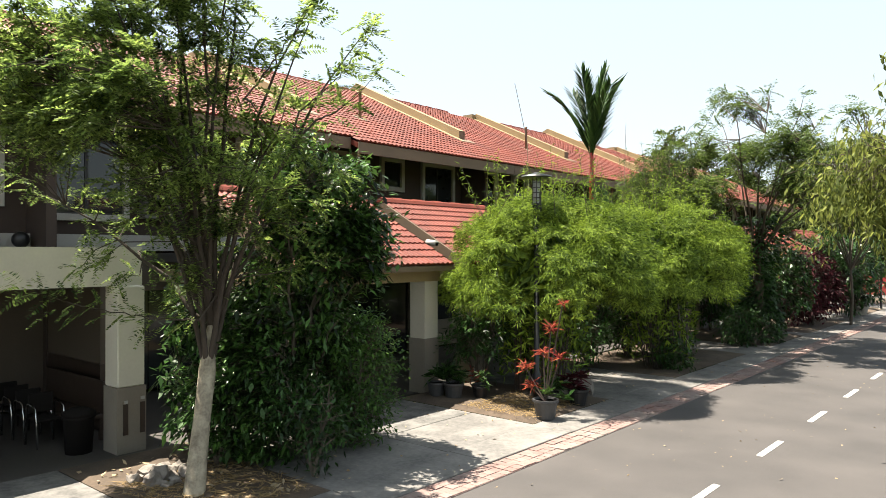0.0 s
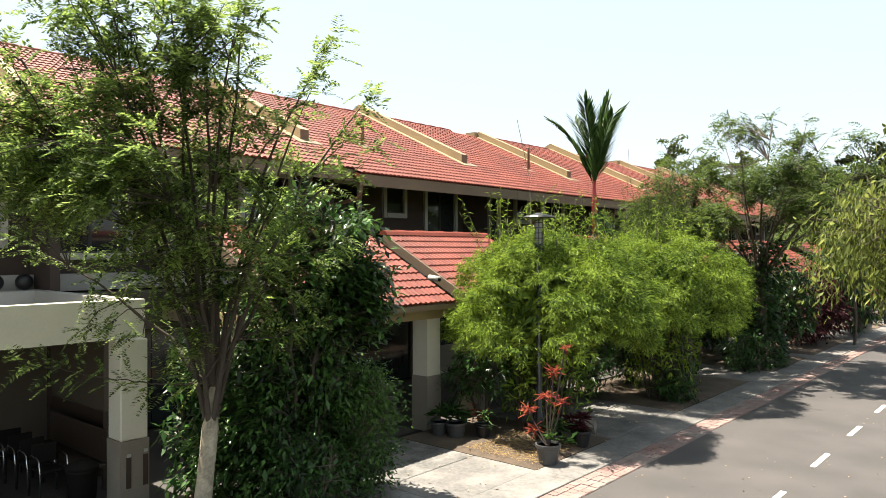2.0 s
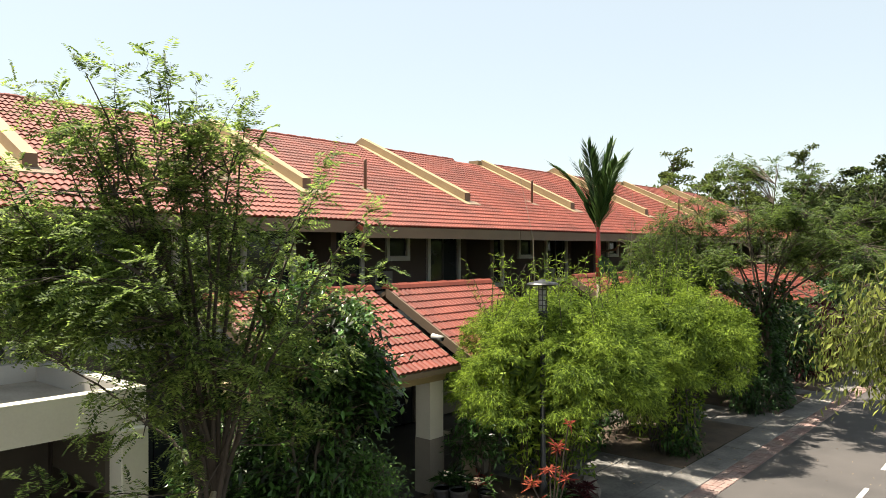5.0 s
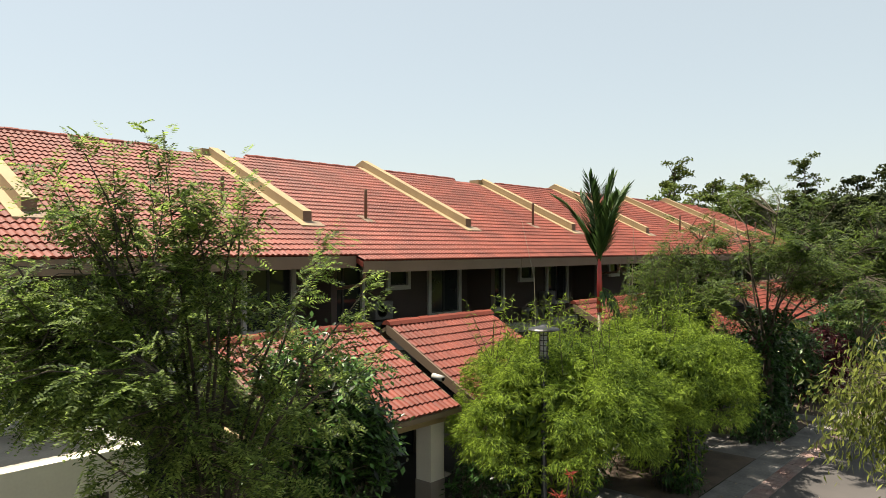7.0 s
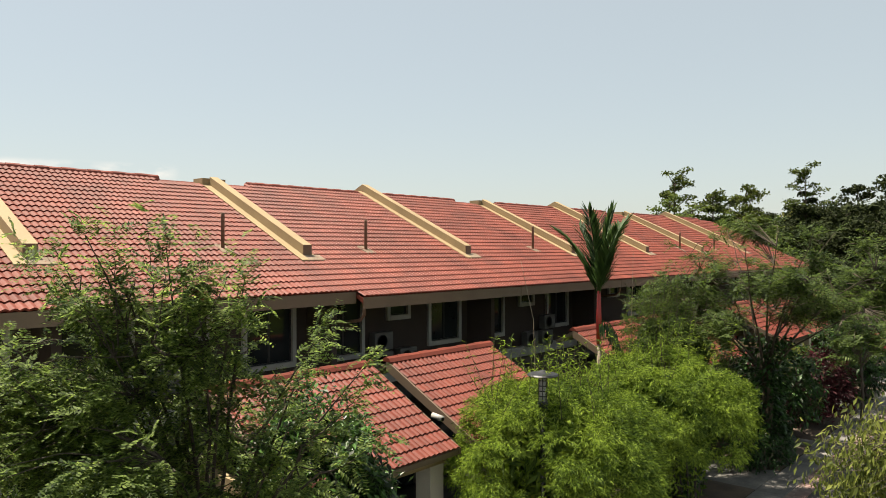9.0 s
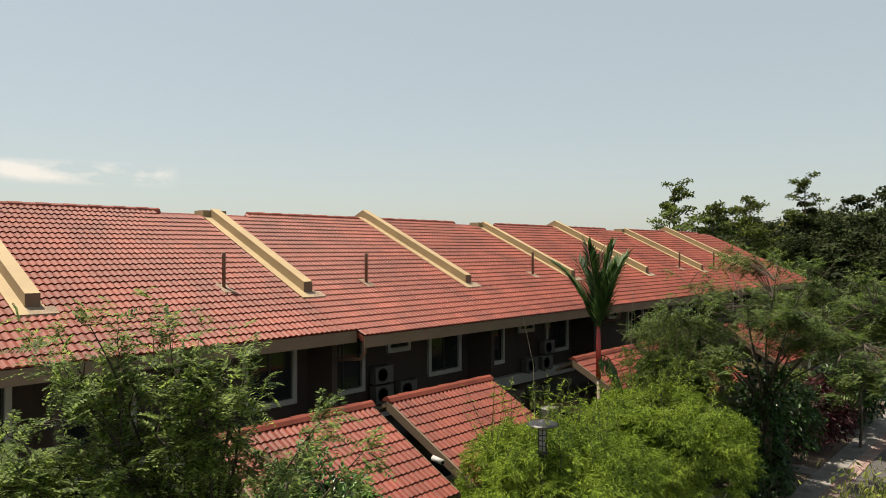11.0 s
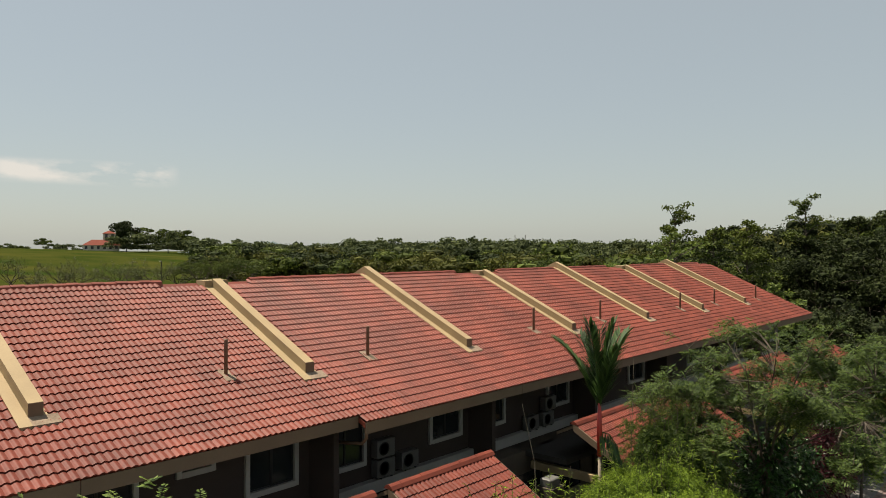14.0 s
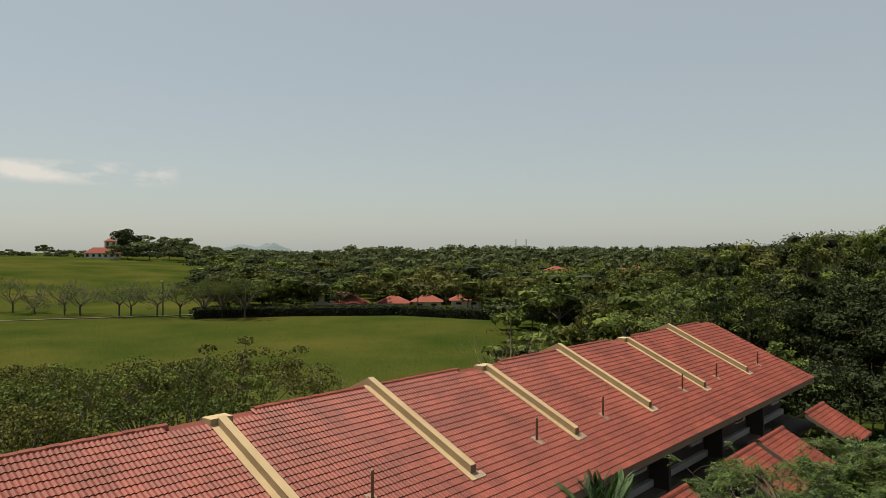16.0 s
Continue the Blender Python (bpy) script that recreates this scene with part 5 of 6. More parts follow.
for i in range(120):
    px, d = rng.uniform(350, 900), rng.uniform(176, 270)
    if 560 < px < 800 and d < 204:
        continue
    (mid, dark, olive)[i % 3].append((*cam_bearing(px, d), rng.uniform(8, 13), rng.uniform(6, 10)))
for px in (405, 440, 480, 520, 555, 600, 655, 735, 785, 830):
    (mid, olive)[px % 2].append((*cam_bearing(px, 177 if not 570 < px < 780 else 181), rng.uniform(8.5, 11), rng.uniform(5.0, 7)))
for i in range(760):
    px, d = rng.uniform(330, 1600), 260 + 640 * rng.random() ** 0.8
    far.append((*cam_bearing(px, d), rng.uniform(10, 15) * (1 if px > 620 else 0.72) + d * (0.0095 if px > 800 else 0.0045 if px > 620 else 0.002), rng.uniform(6, 11)))
for i in range(70):
    px, d = rng.uniform(1180, 1640), rng.uniform(210, 360)
    (mid, dark, olive)[i % 3].append((*cam_bearing(px, d), rng.uniform(13, 17) + max(0.0, px - 1180) / 400 * 12, rng.uniform(6, 10)))
for i in range(40):
    px, d = rng.uniform(200, 345), rng.uniform(400, 520)
    far.append((*cam_bearing(px, d), rng.uniform(9, 15), rng.uniform(6, 9)))
for i in range(34):
    px, d = rng.uniform(185, 350), rng.uniform(425, 520)
    far.append((*cam_bearing(px, d), rng.uniform(4, 6), rng.uniform(6, 9)))
for i in range(45):
    px, d = rng.uniform(-60, 200), rng.uniform(560, 700)
    far.append((*cam_bearing(px, d), rng.uniform(5, 9), rng.uniform(6, 9)))
low = []
for i in range(330):
    px, d = rng.uniform(352, 1600), 178 + 260 * rng.random() ** 1.3
    if 560 < px < 830 and d < 215:
        continue
    low.append((*cam_bearing(px, d), rng.uniform(4.5, 8.0), rng.uniform(6, 10)))
for i in range(60):
    low.append((*cam_bearing(rng.uniform(880, 1560), rng.uniform(90, 180)), rng.uniform(3.5, 6.5), rng.uniform(4, 7)))
woods("undergrowth", "close green undergrowth between the woodland trees", low, 66, LEAF_FAR, 150, 1.25, 5)
woods("mid_wood", "spreading green rain trees around the field", mid, 61, LEAF_FAR, 600, 0.84, 6)
woods("dark_wood", "darker green trees around the field", dark, 62, LEAF_FOREST, 600, 0.84, 6)
woods("olive_wood", "olive green trees around the field", olive, 64, LEAF_OLIVE, 600, 0.84, 6)
woods("far_wood", "haze-tinted green woods stretching to the horizon", far, 63, LEAF_HAZY, 90, 2.0, 3)
# bare stems under the near rain trees
segs = []
for x, y, h, r in mid + olive:
    segs.append((np.array((x, y, -0.3)), np.array((x + 0.3, y, h * 0.6)), 0.2, 0.12))
    for k in range(4):
        a = k * 1.6 + x
        segs.append((np.array((x + 0.15, y, h * 0.3)), np.array((x + math.cos(a) * r * 0.5, y + math.sin(a) * r * 0.5, h * 0.62)), 0.1, 0.05))
tv, tq = tubes(segs, 4)
tagged(mesh_of("wood_stems", tv, tq, DARKBARK), "dark trunks under the rain trees", "trees", kind="stuff")


# ---- things beside the street ----
def placed(t, *obs):
    """Moves parts built in world places under their thing."""
    for o in t.children:
        o.matrix_parent_inverse = Matrix.Translation(-t.location)
    return t


def street_lamp(x, y):
    t = thing("street_lamp", "black garden street lamp with a flat disc hood", "street lamp", at=(x, y, 0.03))
    part("pole", tube(bmesh.new(), [(0, 0, 0), (0, 0, 0.6), (0, 0, 0.65), (0, 0, 4.08)], [0.09, 0.09, 0.06, 0.055], 12), METAL, t, smooth=True)
    part("collar", lathe(bmesh.new(), [(0.06, 4.02), (0.10, 4.08), (0.12, 4.20), (0.10, 4.24)]), METAL, t)
    part("lamp_glass", lathe(bmesh.new(), [(0.075, 4.24), (0.085, 4.4), (0.085, 4.72)], sides=14), FROST, t, "frosted lamp glass")
    for k in range(6):
        a = k * math.pi / 3
        part("cage_bar", tube(bmesh.new(), [(0.095 * math.cos(a), 0.095 * math.sin(a), 4.22), (0.095 * math.cos(a), 0.095 * math.sin(a), 4.78)], 0.009, 5), METAL, t)
    for z in (4.36, 4.47, 4.58, 4.69):
        part("louvre", lathe(bmesh.new(), [(0.086, z), (0.098, z - 0.012), (0.098, z - 0.006), (0.086, z + 0.006)], sides=14), METAL, t)
    part("hood", lathe(bmesh.new(), [(0.31, 4.78), (0.34, 4.80), (0.31, 4.83), (0.12, 4.87), (0.05, 4.90)], sides=24), METAL, t, "flat disc hood")
    return t


street_lamp(-8.48, 12.9)


def air_conditioner(y, z, x=-16.35, w=0.78, h=0.56):
    t = thing("air_conditioner", "white outdoor air-conditioner unit on the wall", "air conditioner", "outdoor units", (x, y, z))
    part("case", boxes((-0.30, 0, -w / 2, w / 2, -h / 2, h / 2), bevel=0.015), UNIT, t)
    # flat dark disc paints in the shade of the fan opening
    part("fan_recess", tube(bmesh.new(), [(0.001, -0.1, 0), (0.006, -0.1, 0)], 0.21, 20), DARK, t, "dark round disc standing in for the shaded fan opening")
    for k in range(5):
        r = 0.05 + 0.04 * k
        part("grille_ring", lathe(bmesh.new(), [(r, -0.004), (r + 0.007, -0.004), (r + 0.007, 0.004), (r, 0.004)], sides=18), METAL, t).matrix_local = pose(0.012, -0.1, 0, 0, 90, 0)
    part("fan_hub", tube(bmesh.new(), [(0.004, -0.1, 0), (0.014, -0.1, 0)], 0.045, 12), WHITE, t)
    for s in (-1, 1):
        part("bracket", boxes((-0.34, 0.02, s * w * 0.3 - 0.02, s * w * 0.3 + 0.02, -h / 2 - 0.035, -h / 2 - 0.003)), METAL, t)


for y, z in ((15.85, 4.6), (15.86, 3.98), (16.96, 4.0), (25.37, 4.5), (24.1, 3.9), (25.2, 3.88), (8.6, 4.3)):
    air_conditioner(y, z)


def downpipe(y):
    t = thing("downpipe", "brown rainwater downpipe under the eave", "downpipe", "downpipes", (EAVE_X, y, 0))
    part("elbow", tube(bmesh.new(), [(-0.12, 0, 6.06), (-0.12, 0, 5.72), (-0.3, 0, 5.55), (-1.8, 0, 5.35)], 0.05, 8), RUST, t, smooth=True)
    part("pipe", tube(bmesh.new(), [(-1.8, 0, 5.35), (-2.12, 0, 5.2), (-2.16, 0, 3.0)], 0.05, 8), RUST, t, smooth=True)


for y in (13.32, 27.9, 42.5):
    downpipe(y)

t = thing("gutter_pipe", "white plastic pipe end between two porch roofs", "pipe", at=(-11.6, 13.0, 3.45))
part("pipe", tube(bmesh.new(), [(-0.12, 0, 0.02), (0.2, 0, -0.02)], 0.07, 12), WHITE, t, smooth=True)
# dark disc stands in for the shaded hollow of the pipe
part("mouth", tube(bmesh.new(), [(0.2, 0, -0.02), (0.203, 0, -0.02)], 0.058, 12), DARK, t)
tagged(part("water_tank", boxes((-13.3, -12.85, 19.95, 20.5, 3.05, 3.32), bevel=0.03), UNIT), "small grey-white box on a flat slab", "box")
tagged(part("garden_wall", boxes((-13.4, -12.75, 19.85, 20.6, 0, 3.05)), BROWN), "brown masonry pier between the porches", "wall", kind="structure")

rng = rng_of(3)
t = thing("bamboo_pole", "tall bare bamboo stem leaning over the clump", "bamboo", at=(-9.6, 14.3, 0.03))
tv, tq = tubes([(np.array(a), np.array(b), 0.014 - 0.002 * i, 0.012 - 0.002 * i) for i, (a, b) in enumerate(zip([(0, 0, 0), (-0.02, 0, 2.5), (0.02, -0.05, 4.2), (0.0, -0.1, 5.8)], [(-0.02, 0, 2.5), (0.02, -0.05, 4.2), (0.0, -0.1, 5.8), (-0.22, -0.3, 7.2)]))], 5)
mesh_of("stem", tv, tq, BARK, t)
t2 = thing("bamboo_pole", "thin bare stem beside the palm", "bamboo", at=(-10.9, 21.6, 0.03))
tv, tq = tubes([(np.array((0, 0, 0.0)), np.array((0.05, 0, 4.0)), 0.02, 0.016), (np.array((0.05, 0, 4.0)), np.array((0.1, 0.1, 7.4)), 0.016, 0.005), (np.array((0.08, 0.05, 6.2)), np.array((0.5, 0.3, 6.5)), 0.007, 0.003), (np.array((0.07, 0.05, 5.6)), np.array((-0.3, -0.3, 5.9)), 0.007, 0.003)], 5)
mesh_of("stem", tv, tq, BARK, t2)


def pot(t, r, h, mat, at=(0, 0, 0)):
    part("pot", lathe(bmesh.new(), [(r * 0.72, 0), (r * 0.95, h * 0.8), (r, h * 0.86), (r * 1.06, h * 0.88), (r * 1.06, h), (r * 0.92, h), (r * 0.88, h * 0.9)], at, 18), mat, t, smooth=False)
    part("soil", tube(bmesh.new(), [(at[0], at[1], at[2] + h * 0.86), (at[0], at[1], at[2] + h * 0.9)], r * 0.9, 14), SOIL, t)


def rosette(centre, n, length, width, rng, droop=0.35, lift=0.5):
    a = rng.uniform(0, 6.28, n)
    p = np.array(centre) + rng.normal(0, 0.03, (n, 3))
    w = np.stack([np.cos(a), np.sin(a), rng.normal(lift, 0.45, n)], 1)
    return leaves(p, w, length * rng.uniform(0.6, 1.15, n), width, rng, 0.4, droop)


def cordyline(x, y):
    rng = rng_of(15)
    t = thing("potted_plant", "potted cordyline with red-orange leaf heads", "potted plant", at=(x, y, 0.04))
    pot(t, 0.24, 0.38, GREYPOT)
    heads = [(-0.50, 0.06, 0.92), (-0.15, 0.15, 1.24), (0.02, 0.16, 1.72), (0.25, 0.20, 2.2), (-0.36, 0.05, 0.58), (0.22, 0.15, 1.15)]
    tv, tq = tubes([(np.array((0.0, 0.0, 0.3)), np.array(h), 0.016, 0.012) for h in heads], 6)
    mesh_of("stem", tv, tq, WOOD, t)
    for i, h in enumerate(heads):
        v, f = rosette(h, 32 if i != 3 else 14, 0.25, 0.030, rng, 0.25, 0.55)
        mesh_of("leaf_head", v, f, LEAF_RED, t)
    v, f = rosette((0.05, 0, 0.5), 40, 0.25, 0.03, rng, 0.2, 0.8)
    mesh_of("undergrowth", v, f, LEAF_SMALL, t)


cordyline(-7.5, 11.72)


def potted(x, y, r, h, leaf, n, length, width, seed, label, mat, tall=0.3, z=0.04, spread=0.15):
    rng = rng_of(seed)
    t = thing("potted_plant", label, "potted plant", "potted plants by the porch", (x, y, z))
    pot(t, r, h, mat)
    lots = [rosette((rng.normal(0, spread), rng.normal(0, spread), h + tall * rng.random()), n // 6, length, width, rng, 0.3, 0.6) for k in range(6)]
    v, f = joined(lots)
    mesh_of("foliage", v, f, leaf, t)


potted(-7.65, 13.2, 0.22, 0.34, LEAF_MAROON, 120, 0.32, 0.06, 71, "dark maroon plant in a black pot", METAL)
potted(-8.0, 12.7, 0.2, 0.3, LEAF_DARK, 100, 0.3, 0.07, 72, "dark leafy plant in a black pot", METAL)
potted(-10.4, 11.85, 0.2, 0.34, LEAF_DARK, 80, 0.42, 0.05, 73, "spiky dark plant in a grey pot", GREYPOT)
potted(-10.0, 11.95, 0.22, 0.36, LEAF_DARK, 60, 0.3, 0.06, 74, "small green plant in a grey pot", GREYPOT)
potted(-9.7, 12.5, 0.18, 0.28, LEAF_RED, 40, 0.22, 0.04, 75, "small pinkish plant in a dark pot", METAL)
potted(-9.55, 12.35, 0.18, 0.28, LEAF_SMALL, 50, 0.22, 0.05, 76, "small white-green plant in a dark pot", METAL)
potted(-7.6, 40.9, 0.33, 0.42, LEAF_SMALL, 30, 0.15, 0.03, 77, "low plant in a square tan planter", OLDCON)
potted(-8.3, 44.6, 0.35, 0.4, LEAF_DARK, 240, 0.5, 0.12, 78, "dark shrub in a tub by the street", METAL, tall=1.8, spread=0.4)


def boulder(x, y, r, seed, label="grey rough garden rock", z=0.05):
    bm = bmesh.new()
    bmesh.ops.create_icosphere(bm, subdivisions=2, radius=1.0)
    for v in bm.verts:
        k = 1 + 0.8 * noise.noise(v.co * 1.7 + Vector((seed, 0, 0)))
        v.co = Vector((v.co.x * r * k, v.co.y * r * 0.85 * k, v.co.z * r * 0.75 * k))
    ob = tagged(part("rock", bm, ROCK, smooth=False), label, "rock", "garden rocks")
    ob.location = (x, y, z + r * 0.45)


for i, (x, y, r) in enumerate([(-9.66, 4.72, 0.12), (-9.42, 4.85, 0.15), (-9.72, 4.95, 0.16), (-9.25, 5.08, 0.11), (-9.55, 5.16, 0.14), (-9.9, 5.25, 0.12), (-9.1, 5.3, 0.10), (-9.38, 5.3, 0.13), (-9.75, 5.42, 0.12), (-9.15, 4.9, 0.08), (-9.5, 5.0, 0.19), (-8.3, 14.3, 0.34)]):
    boulder(x, y, r, i * 3.3)

# dry straw and fallen leaves
def litter(name, label, n, area, mat, seed, length=0.16, width=0.012, z=0.07, flat=0.12):
    rng = rng_of(seed)
    p = np.stack([rng.uniform(area[0], area[1], n), rng.uniform(area[2], area[3], n), np.full(n, z)], 1)
    a = rng.uniform(0, 6.28, n)
    w = np.stack([np.cos(a), np.sin(a), rng.normal(0.05, flat, n)], 1)
    v, f = leaves(p, w, length * rng.uniform(0.5, 1.4, n), width, rng, 1.5)
    return tagged(mesh_of(name, v, f, mat), label, "litter", kind="stuff")


litter("straw", "dry straw strewn on the soil bed", 1500, (-9.3, -7.6, 11.4, 13.2), STRAW, 81, 0.16, 0.012, 0.10)
litter("fallen_leaf_litter", "brown dead leaves under the street tree", 170, (-10.6, -7.6, 4.35, 6.3), DRYLEAF, 85, 0.10, 0.05, 0.10, 0.25)
litter("straw", "dry straw round the tree foot", 1300, (-9.8, -7.6, 4.4, 6.2), STRAW, 82, 0.18, 0.012, 0.10)
litter("fallen_leaf_litter", "pale fallen leaves scattered on the asphalt", 240, (-6.0, -1.2, 7, 34), DRYLEAF, 83, 0.05, 0.026, 0.012, 0.15)
litter("fallen_leaf_litter", "brown fallen leaves on the driveway", 240, (-10.5, -6.7, 6.5, 34), DRYLEAF, 84, 0.07, 0.035, 0.045, 0.1)


# ---- the flat carport's things ----
def tube_chair(x, y, turn):
    t = thing("chair", "dark stacking chair with chrome tube legs", "chair", "carport chairs", (x, y, 0.0))
    t.rotation_euler = (0, 0, radians(turn))
    for s in (-1, 1):
        part("leg_frame", tube(bmesh.new(), [(0.22 * s, -0.26, 0), (0.22 * s, -0.21, 0.5), (0.22 * s, -0.17, 0.64), (0.22 * s, -0.08, 0.68), (0.22 * s, 0.12, 0.70), (0.22 * s, 0.2, 0.66), (0.22 * s, 0.24, 0.0)], 0.013, 8), CHROME, t, "chrome bent tube", True)
    part("seat", boxes((-0.2, 0.2, -0.2, 0.2, 0.42, 0.47), bevel=0.02), DARK, t, "dark padded seat")
    part("backrest", boxes((-0.2, 0.2, 0.19, 0.23, 0.52, 0.85), bevel=0.015), DARK, t)


for i in range(4):
    tube_chair(-12.95 - 0.5 * i, 4.78 - 0.02 * i, 90)


def bench():
    t = thing("bench", "dark wooden settee under the carport", "bench", at=(-13.7, 5.35, 0.0))
    part("seat", boxes((-1.3, 1.2, -0.25, 0.2, 0.38, 0.45), bevel=0.01), WOOD, t)
    part("backrest", boxes((-1.3, 1.2, 0.2, 0.25, 0.45, 1.0), bevel=0.01), WOOD, t)
    for x in (-1.25, 1.15):
        for y in (-0.22, 0.17):
            part("leg", boxes((x - 0.03, x + 0.03, y - 0.03, y + 0.03, 0, 0.38)), WOOD, t)


bench()
t = thing("bin", "black plastic dustbin beside the column", "bin", at=(-12.05, 4.95, 0.0))
part("body", lathe(bmesh.new(), [(0.2, 0), (0.235, 0.55), (0.25, 0.56), (0.25, 0.6)], sides=28), DARK, t, smooth=True)
part("lid", lathe(bmesh.new(), [(0.255, 0.6), (0.25, 0.66), (0.12, 0.72), (0.03, 0.73)], sides=28), DARK, t, smooth=True)
for i, y in enumerate((4.62, 4.95, 5.5)):
    bm = bmesh.new()
    bmesh.ops.create_uvsphere(bm, u_segments=18, v_segments=12, radius=0.17)
    o = tagged(part("ball_ornament", bm, METAL, smooth=True), "black round ball standing on the white ledge", "ornament", "ledge balls")
    o.location = (-16.2, y, 3.32 + 0.165)
for y in (5.36, 5.64):
    tagged(part("notice_strip", boxes((-11.385, -11.37, y, y + 0.08, 0.3, 0.8)), WOOD), "narrow brown strip fixed to the column", "strip", "column strips")
for y, z in ((5.37, 0.80), (5.65, 0.84)):
    tagged(part("column_tag", boxes((-11.385, -11.365, y, y + 0.06, z, z + 0.05)), WHITE), "small white tag on the column", "tag", "column tags")
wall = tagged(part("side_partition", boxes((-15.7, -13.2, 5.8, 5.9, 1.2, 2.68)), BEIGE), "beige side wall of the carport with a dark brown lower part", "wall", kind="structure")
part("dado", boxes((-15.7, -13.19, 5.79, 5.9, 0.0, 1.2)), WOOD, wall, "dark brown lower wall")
t = thing("wall_shelf", "grey shelf bracketed to the porch column", "shelf", at=(-11.0, 12.58, 1.15))
part("board", boxes((-0.3, 0.0, 0.0, 0.28, 0.10, 0.14)), OLDCON, t)
part("bracket", boxes((-0.17, -0.13, 0.0, 0.22, 0.02, 0.098)), METAL, t)

# ---- planting further along the street ----
leafy_shrub((-8.6, 32.5, 0.03), "dark maroon shrub by the pavement", [(0.2, 0.3, 1.9), (-0.4, -0.3, 1.7), (0.1, -0.6, 1.8)], [(150, (0, 0.3, 1.2), (1.2, 1.7, 1.1))], LEAF_MAROON, 0.24, 0.08, 91, per=8)
leafy_shrub((-8.9, 36.6, 0.03), "dark reddish shrub further along", [(0.2, 0.3, 2.2), (-0.4, -0.3, 2.0), (0.1, 0.9, 1.8)], [(150, (0, 0.3, 1.3), (1.2, 1.9, 1.2))], LEAF_MAROON, 0.24, 0.08, 92, per=8)
leafy_shrub((-9.4, 34.6, 0.03), "arching yellow-green palm-like plant", [(0.2, 0.3, 2.7), (-0.4, -0.3, 2.5)], [(60, (0, 0, 2.2), (0.9, 0.9, 0.9))], LEAF_HANG, 0.5, 0.06, 93, per=9)
leafy_shrub((-8.3, 29.9, 0.03), "tall dark glossy shrub under the umbrella tree", [(0.2, 0.3, 3.2), (-0.4, -0.3, 3.0), (0.3, -0.8, 2.8)], [(190, (0, 0, 2.1), (1.3, 1.6, 1.7))], LEAF_DARK, 0.22, 0.09, 87, per=9)
leafy_shrub((-8.0, 33.4, 0.03), "tall dark maroon shrub by the pavement", [(0.2, 0.3, 2.8), (-0.4, -0.3, 2.6), (0.3, -0.8, 2.6)], [(170, (0, 0, 1.8), (1.2, 1.7, 1.5))], LEAF_MAROON, 0.24, 0.10, 88, per=9)
leafy_shrub((-7.6, 39.4, 0.03), "dark round shrub by the roadside", [(0.2, 0.3, 2.8), (-0.4, -0.3, 2.6), (0.3, -0.8, 2.6)], [(150, (0, 0, 1.9), (1.3, 2.2, 1.6))], LEAF_DARK, 0.26, 0.11, 89, per=9)
leafy_shrub((-9.6, 30.4, 0.03), "red-leaved shrub before a porch", [(0.2, 0.3, 2.6), (-0.4, -0.3, 2.3)], [(110, (0, 0, 1.8), (0.9, 0.9, 1.2))], LEAF_MAROON, 0.26, 0.09, 94, per=8)
leafy_shrub((-7.85, 25.3, 0.03), "low dark undergrowth at the tree foot", [(0.2, 0.3, 0.9), (-0.4, -0.3, 1.0), (-0.3, 0.9, 1.1)], [(150, (-0.3, 0.5, 0.65), (1.0, 1.8, 0.7))], LEAF_DARK, 0.18, 0.06, 95, per=8)
leafy_shrub((-7.95, 18.5, 0.03), "small dark plants round the bamboo foot", [(0.2, 0.3, 0.7), (-0.4, -0.3, 0.6)], [(80, (0, 0.3, 0.4), (0.45, 0.7, 0.5))], LEAF_DARK, 0.17, 0.06, 96, per=7)
leafy_shrub((-10.6, 28.6, 0.03), "broad dark shrub behind the pavement", [(0.2, 0.3, 3.0), (-0.4, -0.3, 2.6), (0.3, -0.8, 2.8)], [(190, (0, 0, 2.0), (1.3, 1.6, 1.7))], LEAF_DARK, 0.22, 0.08, 97, per=8)
leafy_shrub((-9.2, 40.5, 0.03), "tall dark green shrub along the street", [(0.2, 0.3, 3.4), (-0.4, -0.3, 3.0), (0.3, -0.8, 3.2)], [(160, (0, 0, 2.4), (1.4, 2.4, 1.9))], LEAF_DARK, 0.28, 0.1, 98, per=8)
leafy_shrub((-9.6, 48.5, 0.03), "dark green shrub near the street's end", [(0.2, 0.3, 3.6), (-0.4, -0.3, 3.0), (0.3, -0.8, 3.2)], [(160, (0, 0, 2.4), (1.8, 3.4, 2.2))], LEAF_DARK, 0.32, 0.12, 99, per=8)
for i, (x, y) in enumerate([(-7.5, 45.5), (-7.3, 52.0)]):
    t = thing("signpost", "thin dark post at the roadside", "post", "roadside posts", (x, y, 0.03))
    part("post", tube(bmesh.new(), [(0, 0, 0), (0, 0, 2.6)], 0.06, 8), METAL, t)
    part("foot", boxes((-0.12, 0.12, -0.12, 0.12, 0, 0.05)), OLDCON, t)
t = thing("red_barrier", "red painted fence panel at the end of the street", "fence", at=(-9.2, 58.5, 0))
for k in range(3):
    part("panel", boxes((-2.2 + 1.6 * k, -0.65 + 1.6 * k, -0.04, 0.04, 0.15, 1.5)), REDPAINT, t)
    part("post", boxes((-0.63 + 1.6 * k, -0.57 + 1.6 * k, -0.05, 0.05, 0, 1.6)), METAL, t)

